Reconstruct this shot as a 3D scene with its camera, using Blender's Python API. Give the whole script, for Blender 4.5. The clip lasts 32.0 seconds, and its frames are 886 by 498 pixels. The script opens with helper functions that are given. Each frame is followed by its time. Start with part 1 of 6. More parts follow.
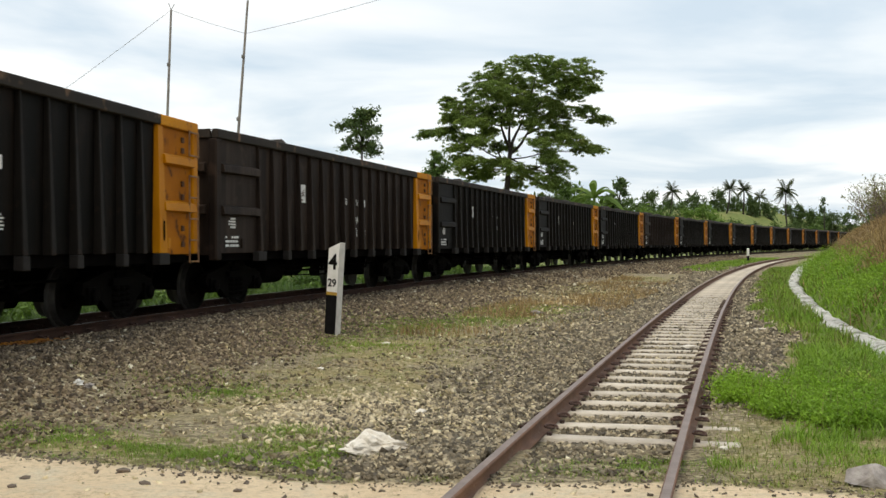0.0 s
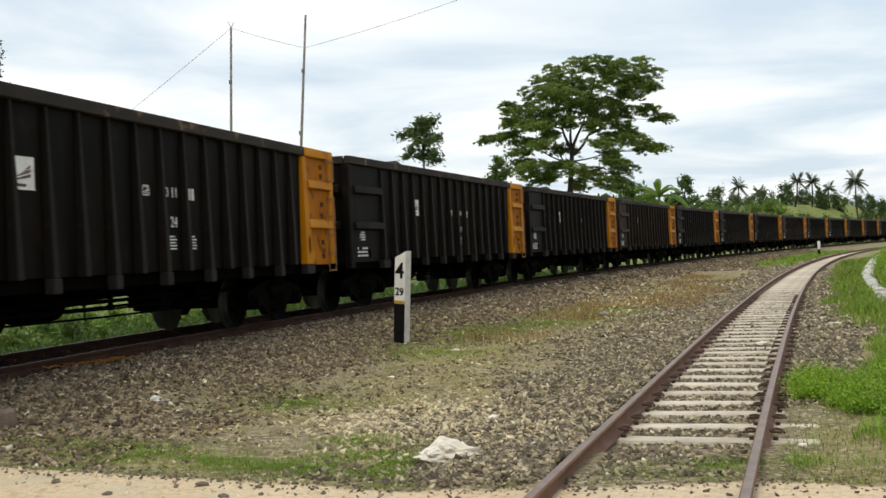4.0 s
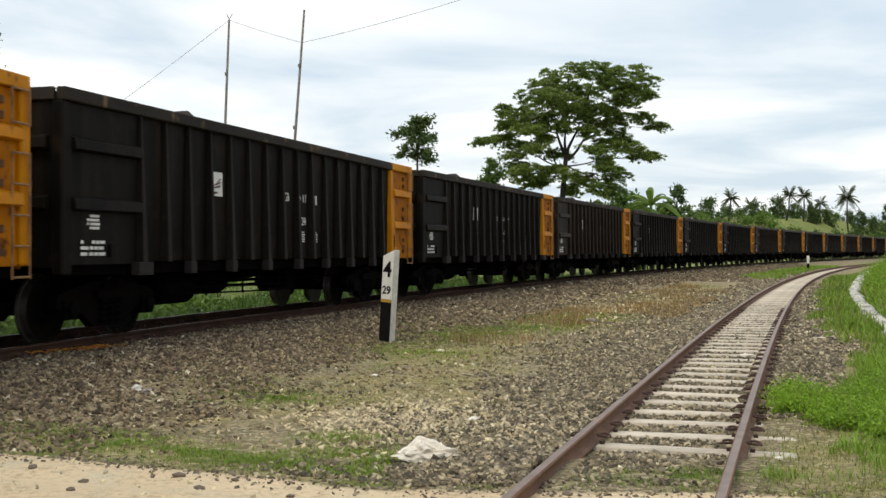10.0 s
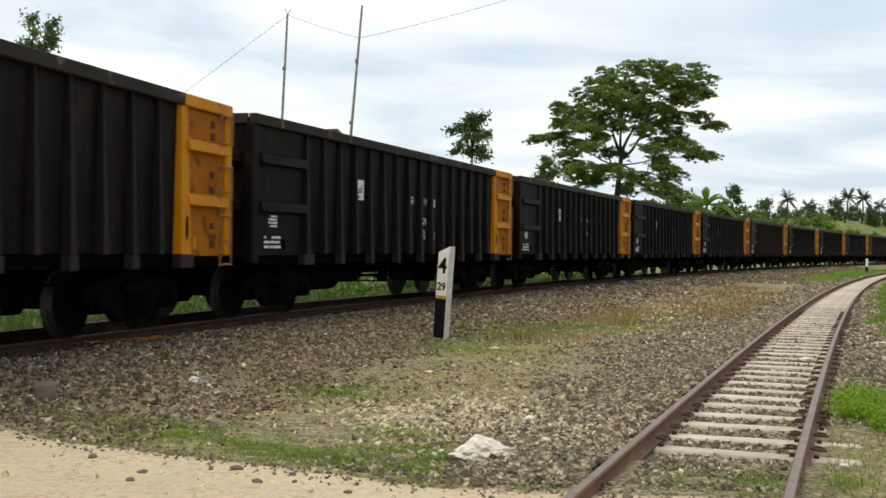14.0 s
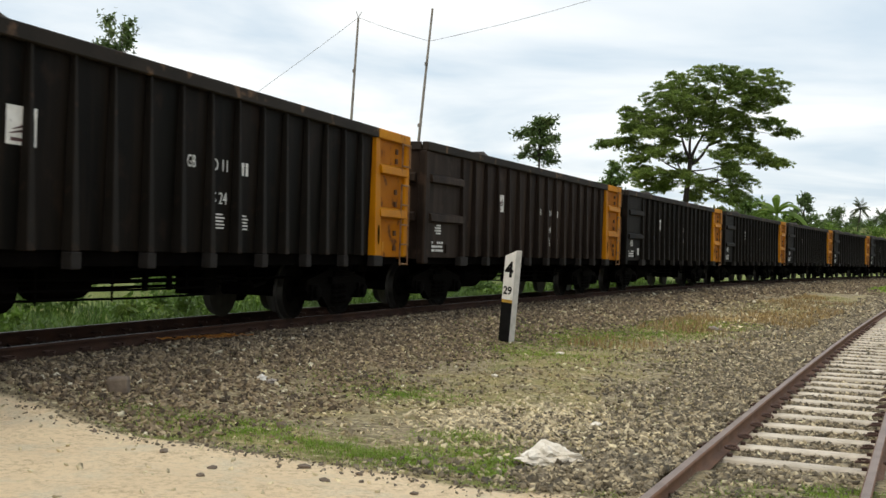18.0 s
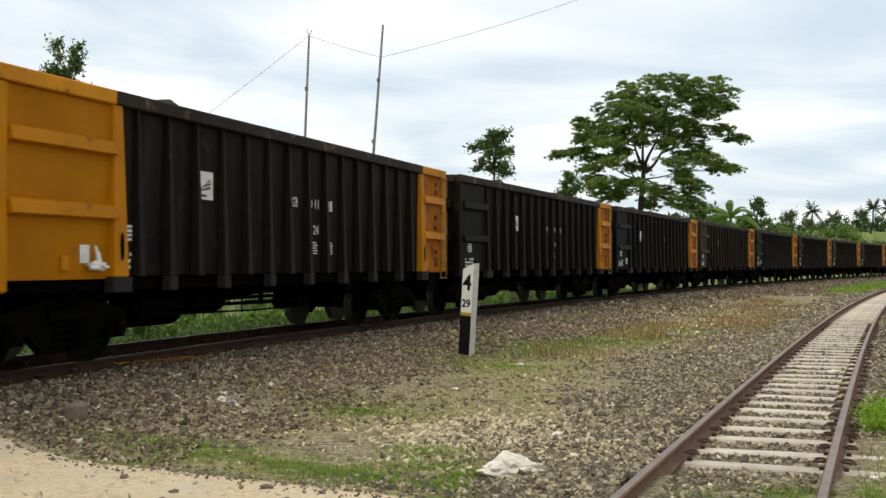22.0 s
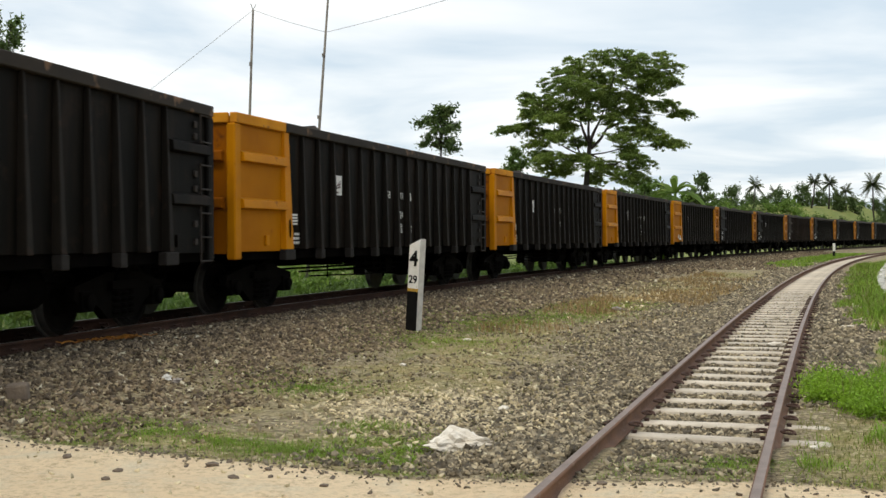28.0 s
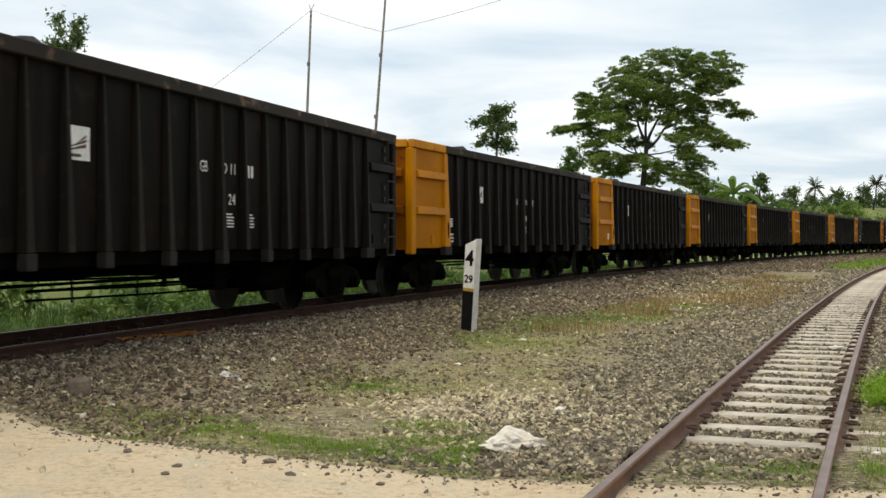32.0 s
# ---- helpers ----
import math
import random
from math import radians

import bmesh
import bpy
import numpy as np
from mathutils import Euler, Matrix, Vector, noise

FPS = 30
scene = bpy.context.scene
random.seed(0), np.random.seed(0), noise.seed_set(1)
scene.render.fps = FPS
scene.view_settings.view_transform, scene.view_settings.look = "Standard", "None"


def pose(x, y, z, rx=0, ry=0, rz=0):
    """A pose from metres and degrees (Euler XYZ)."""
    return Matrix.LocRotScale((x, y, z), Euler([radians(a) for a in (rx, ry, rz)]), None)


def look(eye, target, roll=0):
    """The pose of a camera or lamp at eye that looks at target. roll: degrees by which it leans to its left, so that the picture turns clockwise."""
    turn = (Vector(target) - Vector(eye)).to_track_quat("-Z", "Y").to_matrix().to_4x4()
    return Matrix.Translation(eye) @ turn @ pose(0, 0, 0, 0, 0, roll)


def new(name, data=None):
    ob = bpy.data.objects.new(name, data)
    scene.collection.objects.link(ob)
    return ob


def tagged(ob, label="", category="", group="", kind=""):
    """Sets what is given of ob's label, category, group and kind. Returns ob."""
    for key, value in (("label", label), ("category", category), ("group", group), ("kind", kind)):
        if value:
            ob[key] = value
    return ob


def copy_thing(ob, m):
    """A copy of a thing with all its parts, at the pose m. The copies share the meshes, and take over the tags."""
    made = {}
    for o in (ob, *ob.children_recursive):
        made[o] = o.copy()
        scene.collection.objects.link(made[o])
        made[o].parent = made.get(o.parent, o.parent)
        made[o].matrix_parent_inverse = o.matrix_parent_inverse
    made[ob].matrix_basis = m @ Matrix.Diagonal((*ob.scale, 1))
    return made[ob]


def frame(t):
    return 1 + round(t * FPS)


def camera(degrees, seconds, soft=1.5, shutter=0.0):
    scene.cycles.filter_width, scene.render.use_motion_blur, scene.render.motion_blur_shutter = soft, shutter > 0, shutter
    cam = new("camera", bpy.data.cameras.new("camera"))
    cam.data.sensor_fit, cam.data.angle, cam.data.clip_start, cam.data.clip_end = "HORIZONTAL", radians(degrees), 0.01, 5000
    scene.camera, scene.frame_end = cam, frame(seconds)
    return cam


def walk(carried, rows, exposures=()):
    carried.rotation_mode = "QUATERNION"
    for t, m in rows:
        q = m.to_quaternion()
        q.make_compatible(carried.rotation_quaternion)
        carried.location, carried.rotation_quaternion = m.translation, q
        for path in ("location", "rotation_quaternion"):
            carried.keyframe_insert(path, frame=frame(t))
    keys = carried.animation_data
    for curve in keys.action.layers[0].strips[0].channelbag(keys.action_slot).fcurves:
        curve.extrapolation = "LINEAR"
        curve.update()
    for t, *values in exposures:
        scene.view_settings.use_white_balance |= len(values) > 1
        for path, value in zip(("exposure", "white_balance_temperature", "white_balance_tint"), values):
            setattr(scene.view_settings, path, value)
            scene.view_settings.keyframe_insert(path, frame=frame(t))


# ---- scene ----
cam = camera(42.0, 32.0, soft=1.5, shutter=0.15)

# the camera is held by hand at one spot: seconds, yaw to the left, pitch, lean, and the small shift of the eye
EYE = Vector((0.0, 0.0, 1.5))
SWAY = [(0.0, 0.12, -0.28, -0.10, 0.025, -0.004, -0.003), (0.5, -0.08, -0.37, -0.16, 0.023, -0.004, -0.004), (1.0, -0.28, -0.46, -0.44, 0.026, -0.005, -0.004),
        (1.5, -0.35, -0.52, -0.38, 0.022, -0.005, -0.006), (2.0, 0.02, -0.60, -0.88, 0.024, -0.007, -0.010), (2.5, 0.01, -0.61, -1.48, 0.027, -0.006, -0.009),
        (3.0, 0.23, -0.60, -1.57, 0.024, -0.005, -0.004), (3.5, 1.17, -0.19, -1.70, 0.027, -0.005, -0.000), (4.0, 3.34, 0.09, -2.27, 0.015, -0.006, -0.004),
        (4.5, 5.56, 0.58, -1.79, 0.011, -0.008, 0.000), (5.5, 4.75, 0.45, -0.75, 0.030, -0.017, 0.002), (6.5, 3.27, 0.20, -0.02, 0.048, -0.025, 0.004),
        (7.0, 2.62, 0.16, -0.37, 0.045, -0.024, 0.003), (7.5, 2.73, 0.19, 0.03, 0.039, -0.020, 0.004), (8.0, 2.53, 0.32, 0.16, 0.043, -0.022, 0.002),
        (8.5, 2.41, 0.31, 0.31, 0.040, -0.023, 0.004), (9.0, 2.51, 0.27, 0.41, 0.047, -0.027, 0.002), (9.5, 2.64, 0.12, 0.21, 0.043, -0.025, -0.002),
        (10.0, 2.89, 0.08, -0.06, 0.053, -0.027, 0.002), (10.5, 3.15, 0.04, -0.11, 0.055, -0.021, -0.001), (11.0, 3.21, -0.04, -0.27, 0.053, -0.019, -0.005),
        (11.5, 3.14, -0.07, -0.26, 0.052, -0.015, -0.002), (12.0, 2.74, -0.08, -0.21, 0.051, -0.011, -0.008), (12.5, 2.22, -0.13, -0.17, 0.050, -0.003, -0.010),
        (13.0, 1.94, -0.21, 0.06, 0.036, 0.009, -0.008), (13.5, 2.54, -0.32, 0.16, 0.022, 0.022, -0.002), (14.0, 5.46, -0.09, 0.83, -0.012, 0.038, -0.001),
        (14.5, 8.04, -0.10, 1.69, -0.026, 0.039, 0.004), (15.0, 8.64, 0.33, 1.71, -0.036, 0.038, 0.008), (15.5, 9.24, 0.39, 1.66, -0.049, 0.035, 0.004),
        (16.5, 9.60, 0.34, 1.65, -0.048, 0.030, -0.001), (17.5, 9.14, 0.26, 1.91, -0.047, 0.025, -0.006), (18.0, 8.68, -0.01, 1.84, -0.043, 0.024, 0.001),
        (18.5, 7.90, 0.03, 0.91, -0.046, 0.025, -0.002), (19.0, 7.73, 0.04, 0.21, -0.047, 0.025, 0.006), (19.5, 7.54, 0.14, -0.49, -0.061, 0.025, 0.004),
        (20.0, 7.45, 0.14, -0.99, -0.068, 0.023, 0.010), (20.5, 7.03, 0.68, -1.19, -0.058, 0.021, 0.012), (21.0, 6.20, 1.05, -1.02, -0.054, 0.014, 0.003),
        (21.5, 6.30, 0.83, -0.46, -0.039, -0.001, 0.003), (22.0, 6.62, 0.74, 0.03, -0.022, -0.009, 0.003), (22.5, 6.79, 0.93, 0.29, -0.017, -0.015, 0.009),
        (23.0, 6.77, 0.62, 0.40, -0.012, -0.017, 0.001), (23.5, 6.67, 0.38, 0.26, -0.009, -0.013, -0.000), (24.0, 6.22, 0.08, 0.15, -0.009, -0.009, -0.001),
        (24.5, 5.82, -0.00, -0.16, -0.009, -0.008, -0.006), (25.0, 4.89, -0.29, 0.09, -0.020, -0.003, -0.009), (25.5, 4.65, -0.49, 0.41, -0.024, 0.002, -0.005),
        (26.5, 4.48, -0.60, 0.32, -0.018, 0.003, -0.001), (27.5, 4.24, -0.61, 0.23, -0.013, 0.004, 0.003), (28.0, 4.01, -0.45, -0.29, -0.010, -0.000, -0.001),
        (28.5, 3.86, -0.49, -0.54, -0.012, -0.002, -0.003), (29.0, 5.15, -0.47, -0.80, -0.018, -0.005, -0.001), (29.5, 5.46, -0.30, -1.11, -0.008, -0.002, 0.009),
        (30.0, 6.86, 0.00, -0.88, -0.027, -0.001, 0.007), (30.5, 7.20, 0.04, -0.32, -0.028, 0.001, 0.008), (31.0, 6.61, -0.29, -0.02, -0.023, 0.003, 0.003),
        (31.5, 6.68, -0.38, 0.00, -0.033, 0.004, -0.000), (32.0, 6.73, -0.46, 0.08, -0.027, 0.006, -0.001)]


def aim(yaw, pitch, lean, *shift):
    a, b = radians(yaw), radians(pitch)
    eye = EYE + Vector(shift)
    return look(eye, eye + Vector((-math.sin(a) * math.cos(b), math.cos(a) * math.cos(b), math.sin(b))), lean)


walk(cam, [(t, aim(*row)) for t, *row in SWAY])

# ---------------------------------------------------------------- light
SUN_AZ, SUN_EL = radians(205), radians(58)     # azimuth clockwise from +y
world = bpy.data.worlds.new("overcast_sky")
scene.world = world
world.use_nodes = True
wn, wl = world.node_tree.nodes, world.node_tree.links
wn.clear()
w_out, w_bg = wn.new("ShaderNodeOutputWorld"), wn.new("ShaderNodeBackground")
w_sky = wn.new("ShaderNodeTexSky")
w_sky.sky_type, w_sky.sun_disc = "NISHITA", False
w_sky.sun_elevation, w_sky.sun_rotation = SUN_EL, SUN_AZ
w_sky.air_density, w_sky.dust_density, w_sky.altitude = 1.0, 2.5, 50
w_dim = wn.new("ShaderNodeMix")
w_dim.data_type, w_dim.blend_type = "RGBA", "MULTIPLY"
w_dim.inputs[0].default_value = 1.0
w_dim.inputs[7].default_value = (0.10, 0.10, 0.10, 1)
wl.new(w_sky.outputs[0], w_dim.inputs[6])
w_tc, w_sep = wn.new("ShaderNodeTexCoord"), wn.new("ShaderNodeSeparateXYZ")
wl.new(w_tc.outputs["Generated"], w_sep.inputs[0])


def wmath(op, a, b):
    n = wn.new("ShaderNodeMath")
    n.operation = op
    for i, v in enumerate((a, b)):
        if isinstance(v, (int, float)):
            n.inputs[i].default_value = v
        else:
            wl.new(v, n.inputs[i])
    return n.outputs[0]


w_up = wmath("ADD", wmath("MAXIMUM", w_sep.outputs[2], 0.0), 0.10)
w_flat = wn.new("ShaderNodeCombineXYZ")
wl.new(wmath("DIVIDE", w_sep.outputs[0], w_up), w_flat.inputs[0])
wl.new(wmath("DIVIDE", w_sep.outputs[1], w_up), w_flat.inputs[1])
w_noise = wn.new("ShaderNodeTexNoise")
w_noise.inputs["Scale"].default_value, w_noise.inputs["Detail"].default_value = 0.62, 6.0
w_noise.inputs["Roughness"].default_value, w_noise.inputs["Distortion"].default_value = 0.5, 0.4
wl.new(w_flat.outputs[0], w_noise.inputs["Vector"])
w_ramp = wn.new("ShaderNodeValToRGB")
w_ramp.color_ramp.elements[0].position, w_ramp.color_ramp.elements[1].position = 0.40, 0.60
w_ramp.color_ramp.elements[0].color, w_ramp.color_ramp.elements[1].color = (0.590, 0.685, 0.762, 1), (0.985, 0.99, 0.968, 1)
wl.new(w_noise.outputs["Fac"], w_ramp.inputs["Fac"])
w_mix = wn.new("ShaderNodeMix")
w_mix.data_type = "RGBA"
w_mix.inputs[0].default_value = 0.86
wl.new(w_dim.outputs[2], w_mix.inputs[6])
wl.new(w_ramp.outputs[0], w_mix.inputs[7])
wl.new(w_mix.outputs[2], w_bg.inputs[0])
w_bg.inputs[1].default_value = 1.24
wl.new(w_bg.outputs[0], w_out.inputs[0])

sun = new("sun", bpy.data.lights.new("sun", "SUN"))
sun.data.energy, sun.data.angle, sun.data.color = 1.4, radians(20), (1.0, 0.92, 0.74)
sun.matrix_world = look((0, 0, 60), (-math.sin(SUN_AZ) * 30, -math.cos(SUN_AZ) * 30, 60 - 30 * math.tan(SUN_EL)))

# ---------------------------------------------------------------- materials
def material(name, base, second=None, rough=0.8, metal=0.0, scale=6.0, fine=60.0, bump=0.25, third=None, spot=0.62, rand=0.0, space="Object", island=False, gloss=0.4, streak=None):
    """base to second by a broad noise, third in spots by a finer one; fine relief; rand: random value from piece to piece."""
    m = bpy.data.materials.new(name)
    m.use_nodes = True
    n, l = m.node_tree.nodes, m.node_tree.links
    b = n["Principled BSDF"]
    b.inputs["Roughness"].default_value, b.inputs["Metallic"].default_value = rough, metal
    b.inputs["Specular IOR Level"].default_value = gloss
    tc = n.new("ShaderNodeTexCoord")
    if space == "World":
        src = n.new("ShaderNodeNewGeometry").outputs["Position"]
    else:
        src = tc.outputs[space]
    second = second or tuple(c * 0.7 for c in base)
    n1 = n.new("ShaderNodeTexNoise")
    n1.inputs["Scale"].default_value, n1.inputs["Detail"].default_value = scale, 5
    l.new(src, n1.inputs["Vector"])
    r1 = n.new("ShaderNodeValToRGB")
    r1.color_ramp.elements[0].position, r1.color_ramp.elements[1].position = 0.35, 0.65
    r1.color_ramp.elements[0].color, r1.color_ramp.elements[1].color = (*base, 1), (*second, 1)
    l.new(n1.outputs["Fac"], r1.inputs[0])
    n2 = n.new("ShaderNodeTexNoise")
    n2.inputs["Scale"].default_value, n2.inputs["Detail"].default_value = fine, 4
    l.new(src, n2.inputs["Vector"])
    colour = r1.outputs[0]
    if third:
        r2 = n.new("ShaderNodeValToRGB")
        r2.color_ramp.elements[0].position, r2.color_ramp.elements[1].position = spot, spot + 0.08
        n3 = n.new("ShaderNodeTexNoise")
        n3.inputs["Scale"].default_value, n3.inputs["Detail"].default_value = scale * 2.7, 8
        l.new(src, n3.inputs["Vector"])
        l.new(n3.outputs["Fac"], r2.inputs[0])
        mx = n.new("ShaderNodeMix")
        mx.data_type = "RGBA"
        l.new(r2.outputs[0], mx.inputs[0])
        l.new(colour, mx.inputs[6])
        mx.inputs[7].default_value = (*third, 1)
        colour = mx.outputs[2]
    if streak:                      # upright run-down marks
        mp = n.new("ShaderNodeMapping")
        mp.inputs["Scale"].default_value = (5.0, 5.0, 0.35)
        l.new(src, mp.inputs["Vector"])
        n4 = n.new("ShaderNodeTexNoise")
        n4.inputs["Scale"].default_value, n4.inputs["Detail"].default_value, n4.inputs["Roughness"].default_value = 1.0, 6, 0.6
        l.new(mp.outputs[0], n4.inputs["Vector"])
        r4 = n.new("ShaderNodeValToRGB")
        r4.color_ramp.elements[0].position, r4.color_ramp.elements[1].position = 0.46, 0.78
        l.new(n4.outputs["Fac"], r4.inputs[0])
        m4 = n.new("ShaderNodeMix")
        m4.data_type = "RGBA"
        l.new(r4.outputs[0], m4.inputs[0])
        l.new(colour, m4.inputs[6])
        m4.inputs[7].default_value = (*streak, 1)
        colour = m4.outputs[2]
    if rand:
        if island:
            rnd = n.new("ShaderNodeNewGeometry").outputs["Random Per Island"]
        else:
            rnd = n.new("ShaderNodeObjectInfo").outputs["Random"]
        mr = n.new("ShaderNodeMapRange")
        mr.inputs[3].default_value, mr.inputs[4].default_value = 1 - rand, 1 + rand
        l.new(rnd, mr.inputs[0])
        hs = n.new("ShaderNodeHueSaturation")
        l.new(mr.outputs[0], hs.inputs["Value"])
        l.new(colour, hs.inputs["Color"])
        colour = hs.outputs[0]
    l.new(colour, b.inputs["Base Color"])
    if bump:
        bp = n.new("ShaderNodeBump")
        bp.inputs["Strength"].default_value, bp.inputs["Distance"].default_value = bump, 0.02
        l.new(n2.outputs["Fac"], bp.inputs["Height"])
        l.new(bp.outputs[0], b.inputs["Normal"])
    return m


M_BLACK = material("wagon_black_paint", (0.0034, 0.0031, 0.0024), (0.0060, 0.0049, 0.0037), rough=0.62, scale=1.3, fine=40, bump=0.12, third=(0.0125, 0.0080, 0.0055), spot=0.6, rand=0.3, gloss=0.06, streak=(0.018, 0.0125, 0.0088))
M_DUSTY = material("dusty_wagon_paint", (0.013, 0.0088, 0.0066), (0.022, 0.0148, 0.0110), rough=0.65, scale=1.3, fine=40, bump=0.12, third=(0.034, 0.022, 0.016), spot=0.6, rand=0.2, gloss=0.08, streak=(0.050, 0.034, 0.024))
M_RIBK = material("worn_rib_paint", (0.0076, 0.0067, 0.0053), (0.0125, 0.0100, 0.0077), rough=0.62, scale=2.0, fine=40, bump=0.12, third=(0.024, 0.015, 0.010), spot=0.6, rand=0.2, gloss=0.10)
M_RIM = material("wagon_rim_worn", (0.018, 0.0148, 0.012), (0.030, 0.0235, 0.018), rough=0.7, scale=1.1, fine=50, bump=0.2, third=(0.15, 0.090, 0.055), spot=0.59, rand=0.15, gloss=0.12)
M_YELLOW = material("wagon_yellow_paint", (0.48, 0.188, 0.001), (0.40, 0.147, 0.002), rough=0.5, scale=1.6, fine=50, bump=0.12, third=(0.22, 0.075, 0.010), spot=0.66, rand=0.08, gloss=0.07)
# end wall yellow, darkened to carry the shade of the gap between wagons
M_YEND = material("shaded_yellow_paint", (0.27, 0.088, 0.001), (0.20, 0.060, 0.002), rough=0.65, scale=1.2, fine=50, bump=0.15, third=(0.10, 0.032, 0.006), spot=0.58, rand=0.08, gloss=0.05)
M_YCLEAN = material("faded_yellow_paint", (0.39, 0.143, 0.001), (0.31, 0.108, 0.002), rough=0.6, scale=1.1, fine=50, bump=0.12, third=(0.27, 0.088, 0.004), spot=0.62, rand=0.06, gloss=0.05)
M_YPANEL = material("grimy_yellow_paint", (0.37, 0.125, 0.001), (0.24, 0.075, 0.003), rough=0.6, scale=1.4, fine=50, bump=0.12, third=(0.105, 0.036, 0.009), spot=0.57, rand=0.1, gloss=0.06)
M_YRIM = material("wagon_yellow_rim", (0.56, 0.235, 0.012), (0.42, 0.165, 0.012), rough=0.7, scale=2.5, fine=60, bump=0.25, third=(0.17, 0.075, 0.03), spot=0.62, gloss=0.1)
# running gear: base colours taken near black to hold the shade below the floor
M_UNDER = material("underframe_shade_black", (0.0020, 0.0018, 0.0016), (0.0038, 0.0032, 0.0027), rough=0.9, scale=3, fine=60, bump=0.3, gloss=0.012)
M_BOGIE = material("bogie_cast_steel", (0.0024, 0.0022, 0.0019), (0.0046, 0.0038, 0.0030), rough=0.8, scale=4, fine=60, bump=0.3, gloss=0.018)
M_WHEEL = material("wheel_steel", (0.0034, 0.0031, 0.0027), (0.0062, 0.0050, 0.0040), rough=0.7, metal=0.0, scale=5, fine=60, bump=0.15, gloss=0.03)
M_TREAD = material("wheel_tread", (0.085, 0.080, 0.074), (0.05, 0.047, 0.043), rough=0.45, metal=0.5, scale=6, bump=0.05)
M_FOOT = material("rib_foot_grey", (0.026, 0.023, 0.021), (0.017, 0.015, 0.0135), rough=0.7, scale=5, bump=0.2, gloss=0.09)
M_LADDER = material("ladder_rust", (0.28, 0.145, 0.055), (0.12, 0.060, 0.028), rough=0.75, scale=8, bump=0.3)
M_BRACKET = material("rust_brown_steel", (0.050, 0.022, 0.010), (0.085, 0.034, 0.012), rough=0.8, scale=9, bump=0.3)
M_LADDERD = material("ladder_dark", (0.014, 0.010, 0.008), (0.024, 0.016, 0.011), rough=0.75, scale=8, bump=0.3)
M_WHITE = material("stencil_white", (0.72, 0.71, 0.68), (0.55, 0.54, 0.51), rough=0.7, scale=7, fine=80, bump=0.05, third=(0.25, 0.24, 0.23), spot=0.64)
M_RED = material("emblem_dark_red", (0.10, 0.03, 0.03), (0.05, 0.03, 0.03), rough=0.6, scale=8, bump=0.0)
M_COAL = material("coal", (0.020, 0.019, 0.018), (0.045, 0.036, 0.028), rough=0.75, scale=6, fine=40, bump=0.6, third=(0.10, 0.07, 0.045), spot=0.62, gloss=0.1)
M_RUST = material("rail_rust", (0.195, 0.098, 0.056), (0.130, 0.068, 0.043), rough=0.8, scale=3, fine=70, bump=0.3, third=(0.21, 0.13, 0.09), spot=0.6)
# main line sleepers: coal dust plus the train's shade, both in the colour
M_CONCD = material("shaded_dusty_concrete", (0.040, 0.035, 0.030), (0.022, 0.019, 0.016), rough=0.95, scale=5, fine=60, bump=0.3, gloss=0.1)
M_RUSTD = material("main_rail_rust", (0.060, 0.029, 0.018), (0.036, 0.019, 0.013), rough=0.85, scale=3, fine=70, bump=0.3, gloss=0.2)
M_HEAD = material("rail_head_dull", (0.27, 0.20, 0.165), (0.20, 0.145, 0.12), rough=0.5, metal=0.35, scale=5, fine=70, bump=0.12)
M_SHINE = material("rail_head_bright", (0.13, 0.108, 0.095), (0.09, 0.072, 0.062), rough=0.5, metal=0.5, scale=5, bump=0.05)
M_CONC = material("sleeper_concrete", (0.64, 0.565, 0.47), (0.50, 0.435, 0.35), rough=0.9, scale=5, fine=60, bump=0.3, third=(0.26, 0.23, 0.19), spot=0.62, rand=0.14)
M_CLIP = material("clip_rust", (0.085, 0.044, 0.032), (0.050, 0.028, 0.021), rough=0.8, scale=15, bump=0.3)
M_DRAIN = material("drain_mortar", (0.62, 0.60, 0.56), (0.46, 0.44, 0.40), rough=0.9, scale=1.5, fine=30, bump=0.5, third=(0.20, 0.20, 0.15), spot=0.55, rand=0.25)
M_POSTW = material("post_white_paint", (0.86, 0.84, 0.80), (0.76, 0.74, 0.69), rough=0.7, scale=9, fine=60, bump=0.15, third=(0.45, 0.41, 0.35), spot=0.68)
M_POSTS = material("post_bare_concrete", (0.60, 0.57, 0.52), (0.48, 0.45, 0.41), rough=0.9, scale=8, fine=60, bump=0.35)
M_POSTB = material("post_black_paint", (0.006, 0.006, 0.006), (0.011, 0.010, 0.010), rough=0.7, scale=7, bump=0.15, gloss=0.1)
M_POSTY = material("post_yellow_paint", (0.55, 0.33, 0.04), (0.40, 0.24, 0.04), rough=0.7, scale=12, bump=0.15)
M_PALE = material("pale_stone", (0.66, 0.56, 0.37), (0.52, 0.43, 0.27), rough=0.9, scale=2, fine=60, bump=0.4, rand=0.35, space="World", island=True)
M_LIME = material("limestone", (0.82, 0.765, 0.68), (0.66, 0.59, 0.49), rough=0.9, scale=7, fine=40, bump=0.5)
M_BOULDER = material("grey_boulder", (0.40, 0.36, 0.33), (0.22, 0.195, 0.18), rough=0.9, scale=14, fine=40, bump=0.5)
M_BARK = material("bark", (0.065, 0.054, 0.044), (0.040, 0.033, 0.028), rough=0.95, scale=3, fine=25, bump=0.6)
M_POLE = material("bamboo_pole", (0.20, 0.18, 0.15), (0.12, 0.11, 0.10), rough=0.8, scale=5, bump=0.1)
M_WIRE = material("wire", (0.30, 0.30, 0.30), rough=0.6, scale=5, bump=0.0)
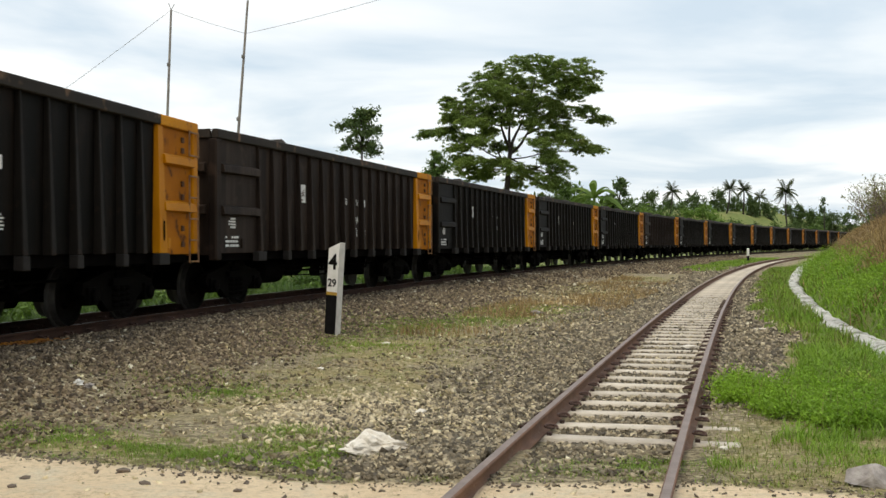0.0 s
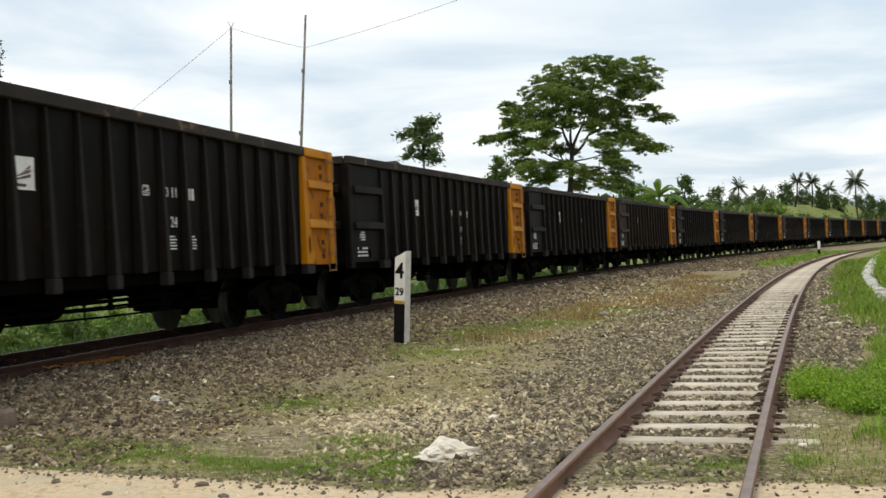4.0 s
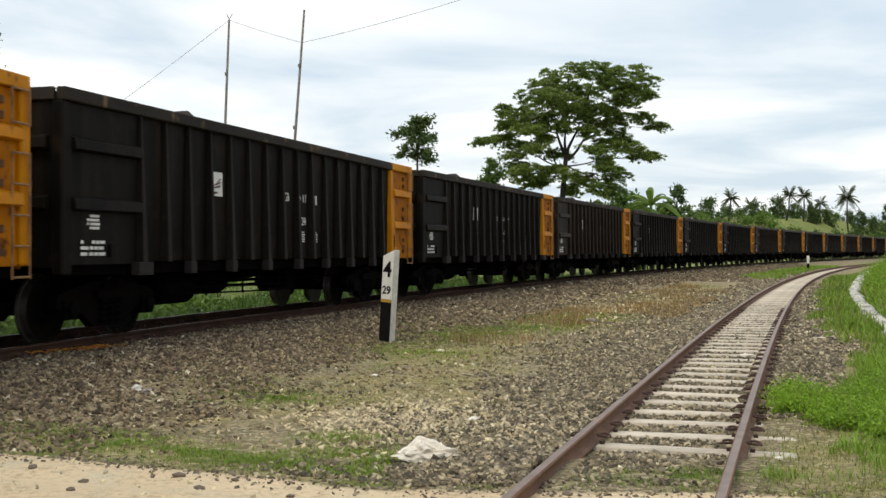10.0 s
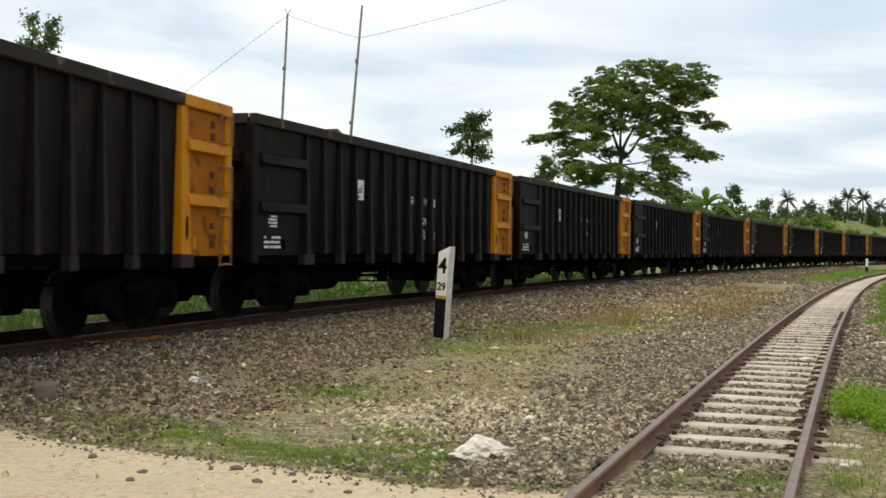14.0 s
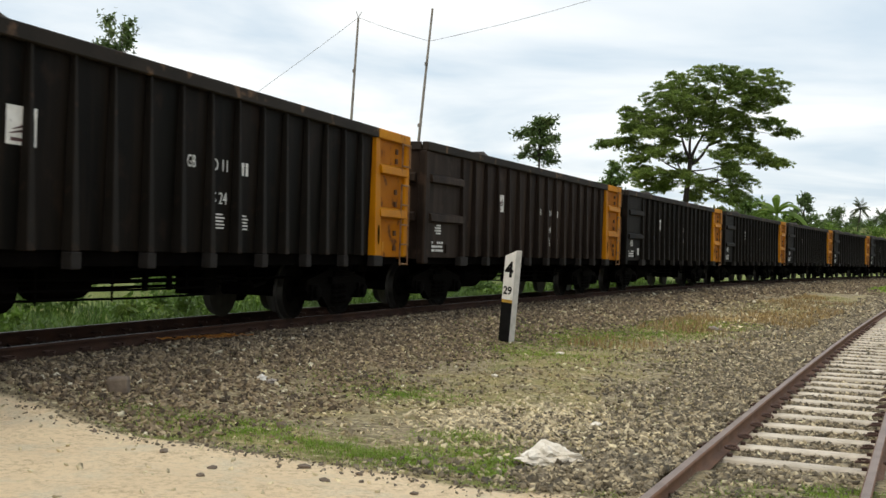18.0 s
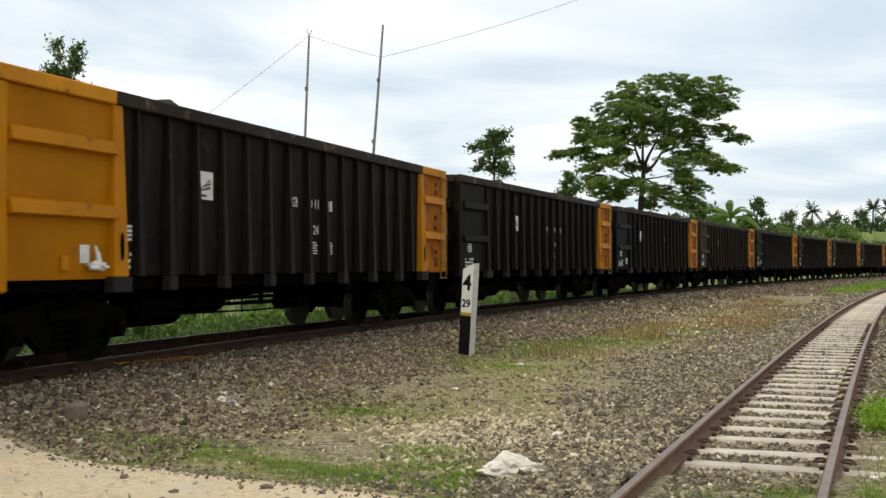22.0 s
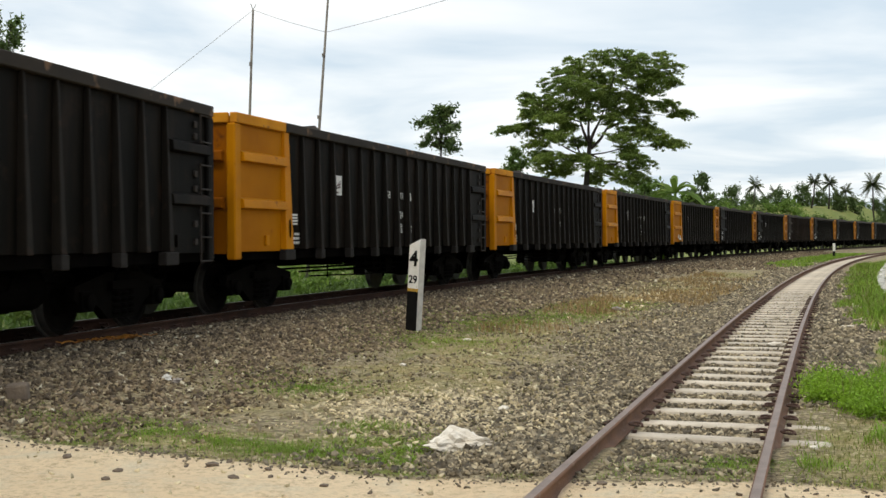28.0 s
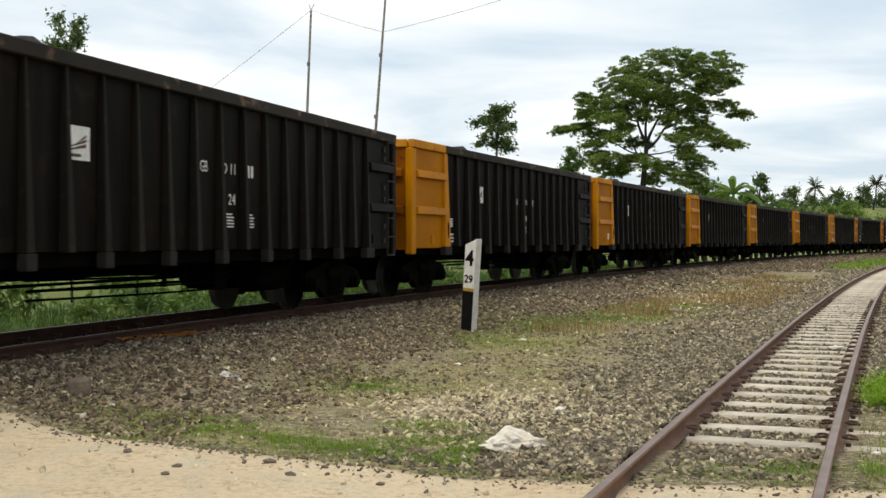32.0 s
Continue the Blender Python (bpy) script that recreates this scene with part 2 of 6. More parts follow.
M_TWIG = material("dry_twigs", (0.20, 0.15, 0.11), (0.13, 0.10, 0.08), rough=0.9, scale=6, bump=0.2)
M_ORANGE = material("orange_plastic", (0.62, 0.27, 0.03), (0.34, 0.14, 0.03), rough=0.5, scale=9, bump=0.1)
M_CLOTH = material("white_rag", (0.75, 0.73, 0.70), (0.58, 0.56, 0.52), rough=0.95, scale=12, bump=0.3)



def stone_material(name, shades, rough=0.9):
    """Broken stone: one shade for each piece, mottled."""
    m = material(name, (1.05, 1.02, 0.90), (0.60, 0.575, 0.50), rough=rough, scale=9, fine=70, bump=0.4, space="World")
    n, l = m.node_tree.nodes, m.node_tree.links
    b = n["Principled BSDF"]
    ramp = n.new("ShaderNodeValToRGB")
    ramp.color_ramp.interpolation = "CONSTANT"
    while len(ramp.color_ramp.elements) < len(shades):
        ramp.color_ramp.elements.new(0.5)
    for e, (p, c) in zip(ramp.color_ramp.elements, shades):
        e.position, e.color = p, (*c, 1)
    l.new(n.new("ShaderNodeNewGeometry").outputs["Random Per Island"], ramp.inputs[0])
    mx = n.new("ShaderNodeMix")
    mx.data_type, mx.blend_type = "RGBA", "MULTIPLY"
    mx.inputs[0].default_value = 1.0
    l.new(b.inputs["Base Color"].links[0].from_socket, mx.inputs[6])
    l.new(ramp.outputs[0], mx.inputs[7])
    l.new(mx.outputs[2], b.inputs["Base Color"])
    return m


M_STONE = stone_material("ballast_stone", [(0.0, (0.087, 0.066, 0.049)), (0.25, (0.208, 0.160, 0.116)), (0.5, (0.325, 0.256, 0.184)), (0.70, (0.160, 0.123, 0.093)), (0.86, (0.448, 0.368, 0.271)), (0.984, (0.714, 0.672, 0.571))])
M_YARDST = stone_material("yard_stone", [(0.0, (0.132, 0.106, 0.070)), (0.22, (0.282, 0.230, 0.150)), (0.5, (0.425, 0.351, 0.223)), (0.68, (0.218, 0.179, 0.122)), (0.82, (0.552, 0.466, 0.290)), (0.968, (0.850, 0.800, 0.590))])
M_SIDEST = stone_material("crushed_stone", [(0.0, (0.116, 0.098, 0.076)), (0.25, (0.262, 0.222, 0.170)), (0.5, (0.421, 0.360, 0.272)), (0.70, (0.189, 0.161, 0.125)), (0.87, (0.610, 0.525, 0.391)), (0.985, (0.850, 0.800, 0.635))])
# stones below the wagons: shade painted in along with coal dust
M_SHADEST = stone_material("shaded_dusty_stone", [(0.0, (0.009, 0.008, 0.007)), (0.4, (0.015, 0.013, 0.011)), (0.8, (0.026, 0.021, 0.017))])
M_BROWN = material("brown_stone", (0.120, 0.092, 0.070), (0.19, 0.148, 0.112), rough=0.9, scale=8, fine=40, bump=0.5)


def leaf_material(name, a, b, c, through_light=0.36, rand=0.35):
    m = material(name, a, b, rough=0.55, scale=0.35, fine=12, bump=0.0, third=c, spot=0.6, rand=rand, space="World", island=True)
    n, l = m.node_tree.nodes, m.node_tree.links
    bs = n["Principled BSDF"]
    tr, ad, out = n.new("ShaderNodeBsdfTranslucent"), n.new("ShaderNodeMixShader"), n["Material Output"]
    l.new(bs.inputs["Base Color"].links[0].from_socket, tr.inputs["Color"])
    ad.inputs[0].default_value = through_light
    l.new(bs.outputs[0], ad.inputs[1])
    l.new(tr.outputs[0], ad.inputs[2])
    l.new(ad.outputs[0], out.inputs["Surface"])
    return m


M_LEAF = leaf_material("leaf_mid", (0.115, 0.185, 0.036), (0.078, 0.135, 0.028), (0.20, 0.27, 0.062))
M_FEATHER = leaf_material("feathery_leaf", (0.225, 0.305, 0.066), (0.150, 0.220, 0.050), (0.330, 0.400, 0.100), 0.45)
M_LEAFD = leaf_material("leaf_dark", (0.074, 0.120, 0.034), (0.095, 0.145, 0.042), (0.135, 0.180, 0.056))
M_LEAFB = leaf_material("leaf_bright", (0.15, 0.24, 0.035), (0.11, 0.19, 0.03), (0.22, 0.30, 0.06))
M_PALM = leaf_material("palm_leaf", (0.085, 0.105, 0.040), (0.060, 0.080, 0.032), (0.125, 0.140, 0.055))
M_GRASS = leaf_material("grass_green", (0.230, 0.365, 0.032), (0.160, 0.280, 0.024), (0.34, 0.43, 0.075))
M_WEED = leaf_material("weed_leaf", (0.270, 0.430, 0.034), (0.190, 0.330, 0.028), (0.38, 0.50, 0.08), 0.42)
M_GRASSK = leaf_material("grass_deep", (0.070, 0.132, 0.015), (0.048, 0.094, 0.012), (0.11, 0.170, 0.026))
M_GRASSD = leaf_material("grass_dry", (0.36, 0.255, 0.105), (0.27, 0.175, 0.075), (0.44, 0.33, 0.15))
M_GRASSO = leaf_material("grass_olive", (0.22, 0.225, 0.055), (0.165, 0.175, 0.045), (0.33, 0.28, 0.095))

# ground: dirt, gravel and grass by masks on the sheet
M_GROUND = bpy.data.materials.new("ground_soil")
M_GROUND.use_nodes = True
gn, gl = M_GROUND.node_tree.nodes, M_GROUND.node_tree.links
g_b = gn["Principled BSDF"]
g_b.inputs["Roughness"].default_value = 0.95
g_pos = gn.new("ShaderNodeNewGeometry").outputs["Position"]


def gnoise(scale, detail=5, rough=0.5):
    n = gn.new("ShaderNodeTexNoise")
    n.inputs["Scale"].default_value, n.inputs["Detail"].default_value, n.inputs["Roughness"].default_value = scale, detail, rough
    gl.new(g_pos, n.inputs["Vector"])
    return n.outputs["Fac"]


def gramp(fac, p0, c0, p1, c1):
    r = gn.new("ShaderNodeValToRGB")
    r.color_ramp.elements[0].position, r.color_ramp.elements[1].position = p0, p1
    r.color_ramp.elements[0].color, r.color_ramp.elements[1].color = (*c0, 1), (*c1, 1)
    gl.new(fac, r.inputs[0])
    return r.outputs[0]


def gmix(fac, a, b):
    m = gn.new("ShaderNodeMix")
    m.data_type = "RGBA"
    gl.new(fac, m.inputs[0])
    gl.new(a, m.inputs[6])
    gl.new(b, m.inputs[7])
    return m.outputs[2]


def gmask(name):
    a = gn.new("ShaderNodeAttribute")
    a.attribute_name = name
    # ragged edge: the mask is pushed about by noise
    m1, m2 = gn.new("ShaderNodeMath"), gn.new("ShaderNodeMapRange")
    m1.operation = "ADD"
    gl.new(a.outputs["Fac"], m1.inputs[0])
    sc = gn.new("ShaderNodeMath")
    sc.operation = "MULTIPLY_ADD"
    gl.new(gnoise(2.6, 7, 0.65), sc.inputs[0])
    sc.inputs[1].default_value, sc.inputs[2].default_value = 0.9, -0.45
    gl.new(sc.outputs[0], m1.inputs[1])
    gl.new(m1.outputs[0], m2.inputs[0])
    m2.inputs[1].default_value, m2.inputs[2].default_value = 0.38, 0.62
    return m2.outputs[0]


def gpebble(scale, shades):
    v = gn.new("ShaderNodeTexVoronoi")
    v.inputs["Scale"].default_value = scale
    gl.new(g_pos, v.inputs["Vector"])
    sp = gn.new("ShaderNodeSeparateColor")
    gl.new(v.outputs["Color"], sp.inputs[0])
    r = gn.new("ShaderNodeValToRGB")
    while len(r.color_ramp.elements) < len(shades):
        r.color_ramp.elements.new(0.5)
    for e, (q, c) in zip(r.color_ramp.elements, shades):
        e.position, e.color = q, (*c, 1)
    gl.new(sp.outputs[0], r.inputs[0])
    return r.outputs[0], v.outputs["Distance"]


g_peb, g_pebd = gpebble(24, [(0.0, (0.055, 0.042, 0.028)), (0.35, (0.165, 0.130, 0.084)), (0.7, (0.33, 0.27, 0.18)), (0.93, (0.46, 0.39, 0.27)), (1.0, (0.72, 0.65, 0.50))])
g_gravel = gmix(gramp(gnoise(26, 6, 0.75), 0.42, (0, 0, 0), 0.62, (1, 1, 1)), gramp(gnoise(0.9), 0.35, (0.110, 0.086, 0.060), 0.65, (0.180, 0.142, 0.098)), gramp(gnoise(3.0), 0.35, (0.40, 0.33, 0.215), 0.65, (0.50, 0.42, 0.28)))
g_dirt = gmix(gramp(gnoise(19, 9, 0.8), 0.47, (0, 0, 0), 0.62, (1, 1, 1)), gramp(gnoise(0.8), 0.35, (0.72, 0.56, 0.41), 0.65, (0.79, 0.635, 0.48)), gramp(gnoise(2.5), 0.4, (0.44, 0.33, 0.225), 0.6, (0.60, 0.475, 0.35)))
g_dirt = gmix(gramp(gnoise(1.7, 6, 0.7), 0.50, (0, 0, 0), 0.66, (0.75, 0.75, 0.75)), g_dirt, gramp(gnoise(40, 5, 0.7), 0.4, (0.50, 0.43, 0.35), 0.6, (0.72, 0.65, 0.55)))
g_green = gmix(gramp(gnoise(9, 7, 0.7), 0.4, (0, 0, 0), 0.6, (1, 1, 1)), gramp(gnoise(0.35), 0.4, (0.095, 0.135, 0.024), 0.65, (0.150, 0.175, 0.038)), gramp(gnoise(0.7), 0.4, (0.135, 0.185, 0.034), 0.65, (0.23, 0.225, 0.065)))
g_dry = gramp(gnoise(5, 7, 0.7), 0.35, (0.34, 0.225, 0.095), 0.65, (0.46, 0.34, 0.155))
g_half = gramp(gnoise(1.6, 4), 0.25, (0.25, 0.25, 0.25), 0.75, (0.85, 0.85, 0.85))
g_gravel = gmix(g_half, g_gravel, g_peb)
g_base = gmix(gmask("grass"), g_gravel, g_green)
g_olive = gmix(gramp(gnoise(17, 7, 0.75), 0.42, (0, 0, 0), 0.6, (1, 1, 1)), gramp(gnoise(1.3), 0.38, (0.185, 0.190, 0.046), 0.62, (0.27, 0.215, 0.080)), gramp(gnoise(4), 0.4, (0.37, 0.31, 0.145), 0.6, (0.47, 0.39, 0.20)))
g_olive = gmix(gramp(gnoise(2.2, 5), 0.3, (0.15, 0.15, 0.15), 0.7, (0.7, 0.7, 0.7)), g_olive, g_peb)
# near-black soil that paints the shade under the train, with some coal dust
g_bed_shade = gramp(gnoise(12, 6, 0.7), 0.35, (0.012, 0.010, 0.009), 0.65, (0.030, 0.025, 0.020))
g_base = gmix(gmask("olive"), g_base, g_olive)
g_base = gmix(gmask("dry"), g_base, g_dry)
g_base = gmix(gmask("coal"), g_base, g_bed_shade)
g_base = gmix(gmask("dirt"), g_base, g_dirt)
g_tone = gn.new("ShaderNodeMix")
g_tone.data_type, g_tone.blend_type = "RGBA", "MULTIPLY"
g_tone.inputs[0].default_value = 1.0
g_tone.inputs[7].default_value = (1.01, 1.0, 0.88, 1)
gl.new(g_base, g_tone.inputs[6])
gl.new(g_tone.outputs[2], g_b.inputs["Base Color"])
g_bump = gn.new("ShaderNodeBump")
g_bump.inputs["Strength"].default_value, g_bump.inputs["Distance"].default_value = 0.7, 0.04
gl.new(gnoise(30, 6, 0.7), g_bump.inputs["Height"])
gl.new(g_bump.outputs[0], g_b.inputs["Normal"])

# ---------------------------------------------------------------- mesh helpers
def box(bm, x0, x1, y0, y1, z0, z1):
    v = [bm.verts.new(p) for p in ((x0, y0, z0), (x1, y0, z0), (x1, y1, z0), (x0, y1, z0), (x0, y0, z1), (x1, y0, z1), (x1, y1, z1), (x0, y1, z1))]
    for f in ((0, 3, 2, 1), (4, 5, 6, 7), (0, 1, 5, 4), (1, 2, 6, 5), (2, 3, 7, 6), (3, 0, 4, 7)):
        bm.faces.new([v[i] for i in f])
    return v


def tube(bm, points, radii, seg=8, cap=True):
    """A tapered round bar through the points."""
    rings = []
    for i, p in enumerate(points):
        p = Vector(p)
        a = Vector(points[max(i - 1, 0)])
        b = Vector(points[min(i + 1, len(points) - 1)])
        d = (b - a).normalized()
        u = d.cross(Vector((0, 0, 1)) if abs(d.z) < 0.9 else Vector((1, 0, 0))).normalized()
        w = d.cross(u)
        r = radii[i] if isinstance(radii, (list, tuple)) else radii
        rings.append([bm.verts.new(p + (u * math.cos(k * 2 * math.pi / seg) + w * math.sin(k * 2 * math.pi / seg)) * r) for k in range(seg)])
    for a, b in zip(rings, rings[1:]):
        for k in range(seg):
            bm.faces.new((a[k], a[(k + 1) % seg], b[(k + 1) % seg], b[k]))
    if cap:
        bm.faces.new(rings[0][::-1])
        bm.faces.new(rings[-1])


def lathe(bm, profile, axis="y", seg=24, centre=(0, 0, 0)):
    """A turned body: profile of (along, radius)."""
    rings = []
    for a, r in profile:
        ring = []
        for k in range(seg):
            c, s = math.cos(2 * math.pi * k / seg) * r, math.sin(2 * math.pi * k / seg) * r
            p = (c, a, s) if axis == "y" else ((a, c, s) if axis == "x" else (c, s, a))
            ring.append(bm.verts.new(Vector(p) + Vector(centre)))
        rings.append(ring)
    for a, b in zip(rings, rings[1:]):
        for k in range(seg):
            bm.faces.new((a[k], a[(k + 1) % seg], b[(k + 1) % seg], b[k]))
    bm.faces.new(rings[0][::-1])
    bm.faces.new(rings[-1])


def to_mesh(name, bm, mat, bevel=0.0, smooth=False):
    if bevel:
        bmesh.ops.bevel(bm, geom=bm.edges[:], offset=bevel, segments=1, affect="EDGES", clamp_overlap=True)
    bmesh.ops.recalc_face_normals(bm, faces=bm.faces[:])
    me = bpy.data.meshes.new(name)
    bm.to_mesh(me)
    bm.free()
    me.materials.append(mat)
    if smooth:
        me.polygons.foreach_set("use_smooth", [True] * len(me.polygons))
    return me


def put(name, me, parent=None, at=(0, 0, 0), turn=(0, 0, 0), label=""):
    """An object on a mesh that may be shared."""
    ob = new(name, me)
    ob.parent = parent
    ob.location, ob.rotation_euler = at, [radians(a) for a in turn]
    if label:
        tagged(ob, label=label)
    return ob


def part(name, bm, mat, parent, label="", bevel=0.0, smooth=False):
    return put(name, to_mesh(name, bm, mat, bevel, smooth), parent, label=label)


def bulk(name, verts, faces, mat, smooth=False):
    """A large mesh from arrays: verts (n, 3), faces (m, k)."""
    me = bpy.data.meshes.new(name)
    verts, faces = np.asarray(verts, np.float32), np.asarray(faces, np.int32)
    m, k = faces.shape
    me.vertices.add(len(verts))
    me.vertices.foreach_set("co", verts.ravel())
    me.loops.add(m * k)
    me.loops.foreach_set("vertex_index", faces.ravel())
    me.polygons.add(m)
    me.polygons.foreach_set("loop_start", np.arange(0, m * k, k, dtype=np.int32))
    me.update(calc_edges=True)
    me.materials.append(mat)
    if smooth:
        me.polygons.foreach_set("use_smooth", np.ones(m, bool))
    return me


def writing(text, size, mat, name="lettering", bold=0.0):
    """A flat mesh of words in the built-in font, centred, in the xz plane facing -y."""
    cu = bpy.data.curves.new(name, "FONT")
    cu.body, cu.size, cu.align_x, cu.align_y, cu.extrude = text, size, "CENTER", "CENTER", 0.001
    cu.offset = bold
    ob = bpy.data.objects.new(name, cu)
    scene.collection.objects.link(ob)
    bpy.context.view_layer.update()
    me = bpy.data.meshes.new_from_object(ob.evaluated_get(bpy.context.evaluated_depsgraph_get()))
    bpy.data.objects.remove(ob)
    me.name = name
    me.transform(Matrix.Rotation(math.pi / 2, 4, "X"))
    me.materials.clear()
    me.materials.append(mat)
    return me


# ---------------------------------------------------------------- the two tracks as plan curves
def plan_curve(x0, y0, heading, bend, ease, stop, tight=0.0, s0=-60.0, s1=620.0):
    s = np.arange(s0, s1, 0.1)
    p = np.clip(s, 0, stop)
    h = heading + bend * np.minimum(s, stop) + 0.5 * ease * p * p + tight * np.clip(s - 8.0, -24, 0)
    x, y = np.cumsum(np.sin(h) * 0.1), np.cumsum(np.cos(h) * 0.1)
    i = int(round(-s0 / 0.1))
    return s, x - x[i] + x0, y - y[i] + y0, h


MAIN = plan_curve(-5.626, 14.0, 0.2276, 0.002357, -1.302e-5, 177.0, 0.00526)
SIDE = plan_curve(1.075, 8.0, 0.2468, 0.000733, 1.317e-5, 125.0)
RAIL_H, GAUGE = 0.14, 1.067
MAIN_Z, SIDE_Z = 0.30, 0.0        # sleeper tops
HEAD_Z = MAIN_Z + RAIL_H


def on(curve, s, lat=0.0):
    """The place at s metres along, lat metres to the right, and the heading."""
    x, y, h = np.interp(s, curve[0], curve[1]), np.interp(s, curve[0], curve[2]), np.interp(s, curve[0], curve[3])
    return x + lat * np.cos(h), y - lat * np.sin(h), h


def lateral(curve, x, y):
    """Metres to the right of a curve."""
    return (x - np.interp(y, curve[2], curve[1])) * np.cos(np.interp(y, curve[2], curve[3]))


def smooth(v, a, b):
    t = np.clip((v - a) / (b - a), 0, 1)
    return t * t * (3 - 2 * t)


def waves(x, y, seed, size):
    """A cheap smooth field in about -1..1."""
    rng = np.random.RandomState(seed)
    out = np.zeros_like(np.asarray(x, float))
    for k in range(7):
        a, f, p = rng.uniform(0, 6.283), rng.uniform(0.6, 1.9) / size, rng.uniform(0, 6.283)
        out = out + np.sin((x * math.cos(a) + y * math.sin(a)) * f * 6.283 + p)
    return out / 3.2


DRAIN_Y, DRAIN_LAT = np.array([8.0, 14.4, 17.8, 22, 28.5, 40.7, 54.8, 75, 101]), np.array([0.25, 0.25, 0.13, -0.15, -0.23, -0.29, -0.04, 0.11, 0.0])


def drain_shift(y):
    """How far the drain stands off its even distance from the siding."""
    return np.interp(y, DRAIN_Y, DRAIN_LAT)


ROAD_X = np.array([-60, -9, -4.9, -3.05, -1.76, -0.64, 1.6, 2.6, 8, 60.0])
ROAD_Y = np.array([14, 10.2, 8.75, 7.95, 7.42, 7.06, 7.06, 6.65, 5.2, -4.0])


def terrain(x, y):
    x, y = np.asarray(x, float), np.asarray(y, float)
    lm, ls = lateral(MAIN, x, y), lateral(SIDE, x, y)
    near = smooth(y, -40, -5) * (1 - smooth(y, 330, 430))
    z = 0.015 + 0.02 * waves(x, y, 3, 9) + 0.012 * waves(x, y, 5, 2.3)
    # main line: bed, shoulder towards the siding, ditch behind
    bed = np.where(lm > 0, 1 - smooth(lm, 1.15, 3.1), 1 - smooth(-lm, 1.2, 2.3))
    z = z * (1 - bed) + (MAIN_Z - 0.04 + 0.05 * smooth(lm, 0.63, 0.75) + 0.008 * waves(x, y, 8, 0.7)) * bed
    z = z - 0.22 * smooth(-lm, 1.7, 4.5) * (1 - smooth(-lm, 9, 30)) * near
    # siding bed
    sbed = 1 - smooth(np.abs(ls), 0.9, 2.0)
    shoulder = smooth(np.abs(ls), 0.58, 0.72) * (1 - 0.8 * (1 - smooth(y, 8, 12)) * (ls > 0))
    z = z * (1 - sbed) + (SIDE_Z - 0.045 + 0.075 * shoulder + 0.006 * waves(x, y, 9, 0.6)) * sbed
    z = np.maximum(z, np.where((np.abs(ls) < 1.9) & (y > 3) & (y < 9), 0.03 * (1 - smooth(y, 8.2, 8.5)) - 0.05 * smooth(y, 8.2, 8.5), -9))
    # cutting beyond the drain
    ld = ls - drain_shift(y)
    cut = smooth(ld, 2.3, 6.8) * 2.15 + 0.5 * smooth(ls, 6.8, 20) + 0.8 * smooth(ls, 4, 7) * (0.30 * waves(x, y, 11, 7) + 0.12 * waves(x, y, 12, 2.4))
    z = z + cut * smooth(y, 7, 15) * (1 - smooth(y, 230, 300))
    z = z - 0.30 * smooth(ld, 2.74, 2.84) * (1 - smooth(ld, 3.0, 3.2)) * smooth(y, 6, 9) * (1 - smooth(y, 110, 130))
    # far rise beyond the main line
    z = z + 8.6 * smooth(-lm, 6, 26) * smooth(y, 165, 255) * (1 - 0.5 * smooth(y, 500, 900)) * smooth(x, -20, 50) * (1 + 0.16 * waves(x, y, 13, 90))
    # dirt road with its crossing
    road = 1 - smooth(y - np.interp(x, ROAD_X, ROAD_Y), -0.5, 0.25)
    z = z * (1 - road) + (0.075 + 0.012 * waves(x, y, 15, 1.1) - 0.05 * (1 - smooth(np.abs(ls), 1.2, 3))) * road
    return z


def tz(x, y):
    return float(terrain(np.array([x]), np.array([y]))[0])


def steps(*runs):
    out = []
    for a, b, d in runs:
        out += list(np.arange(a, b, d))
    return np.array(out + [runs[-1][1]])


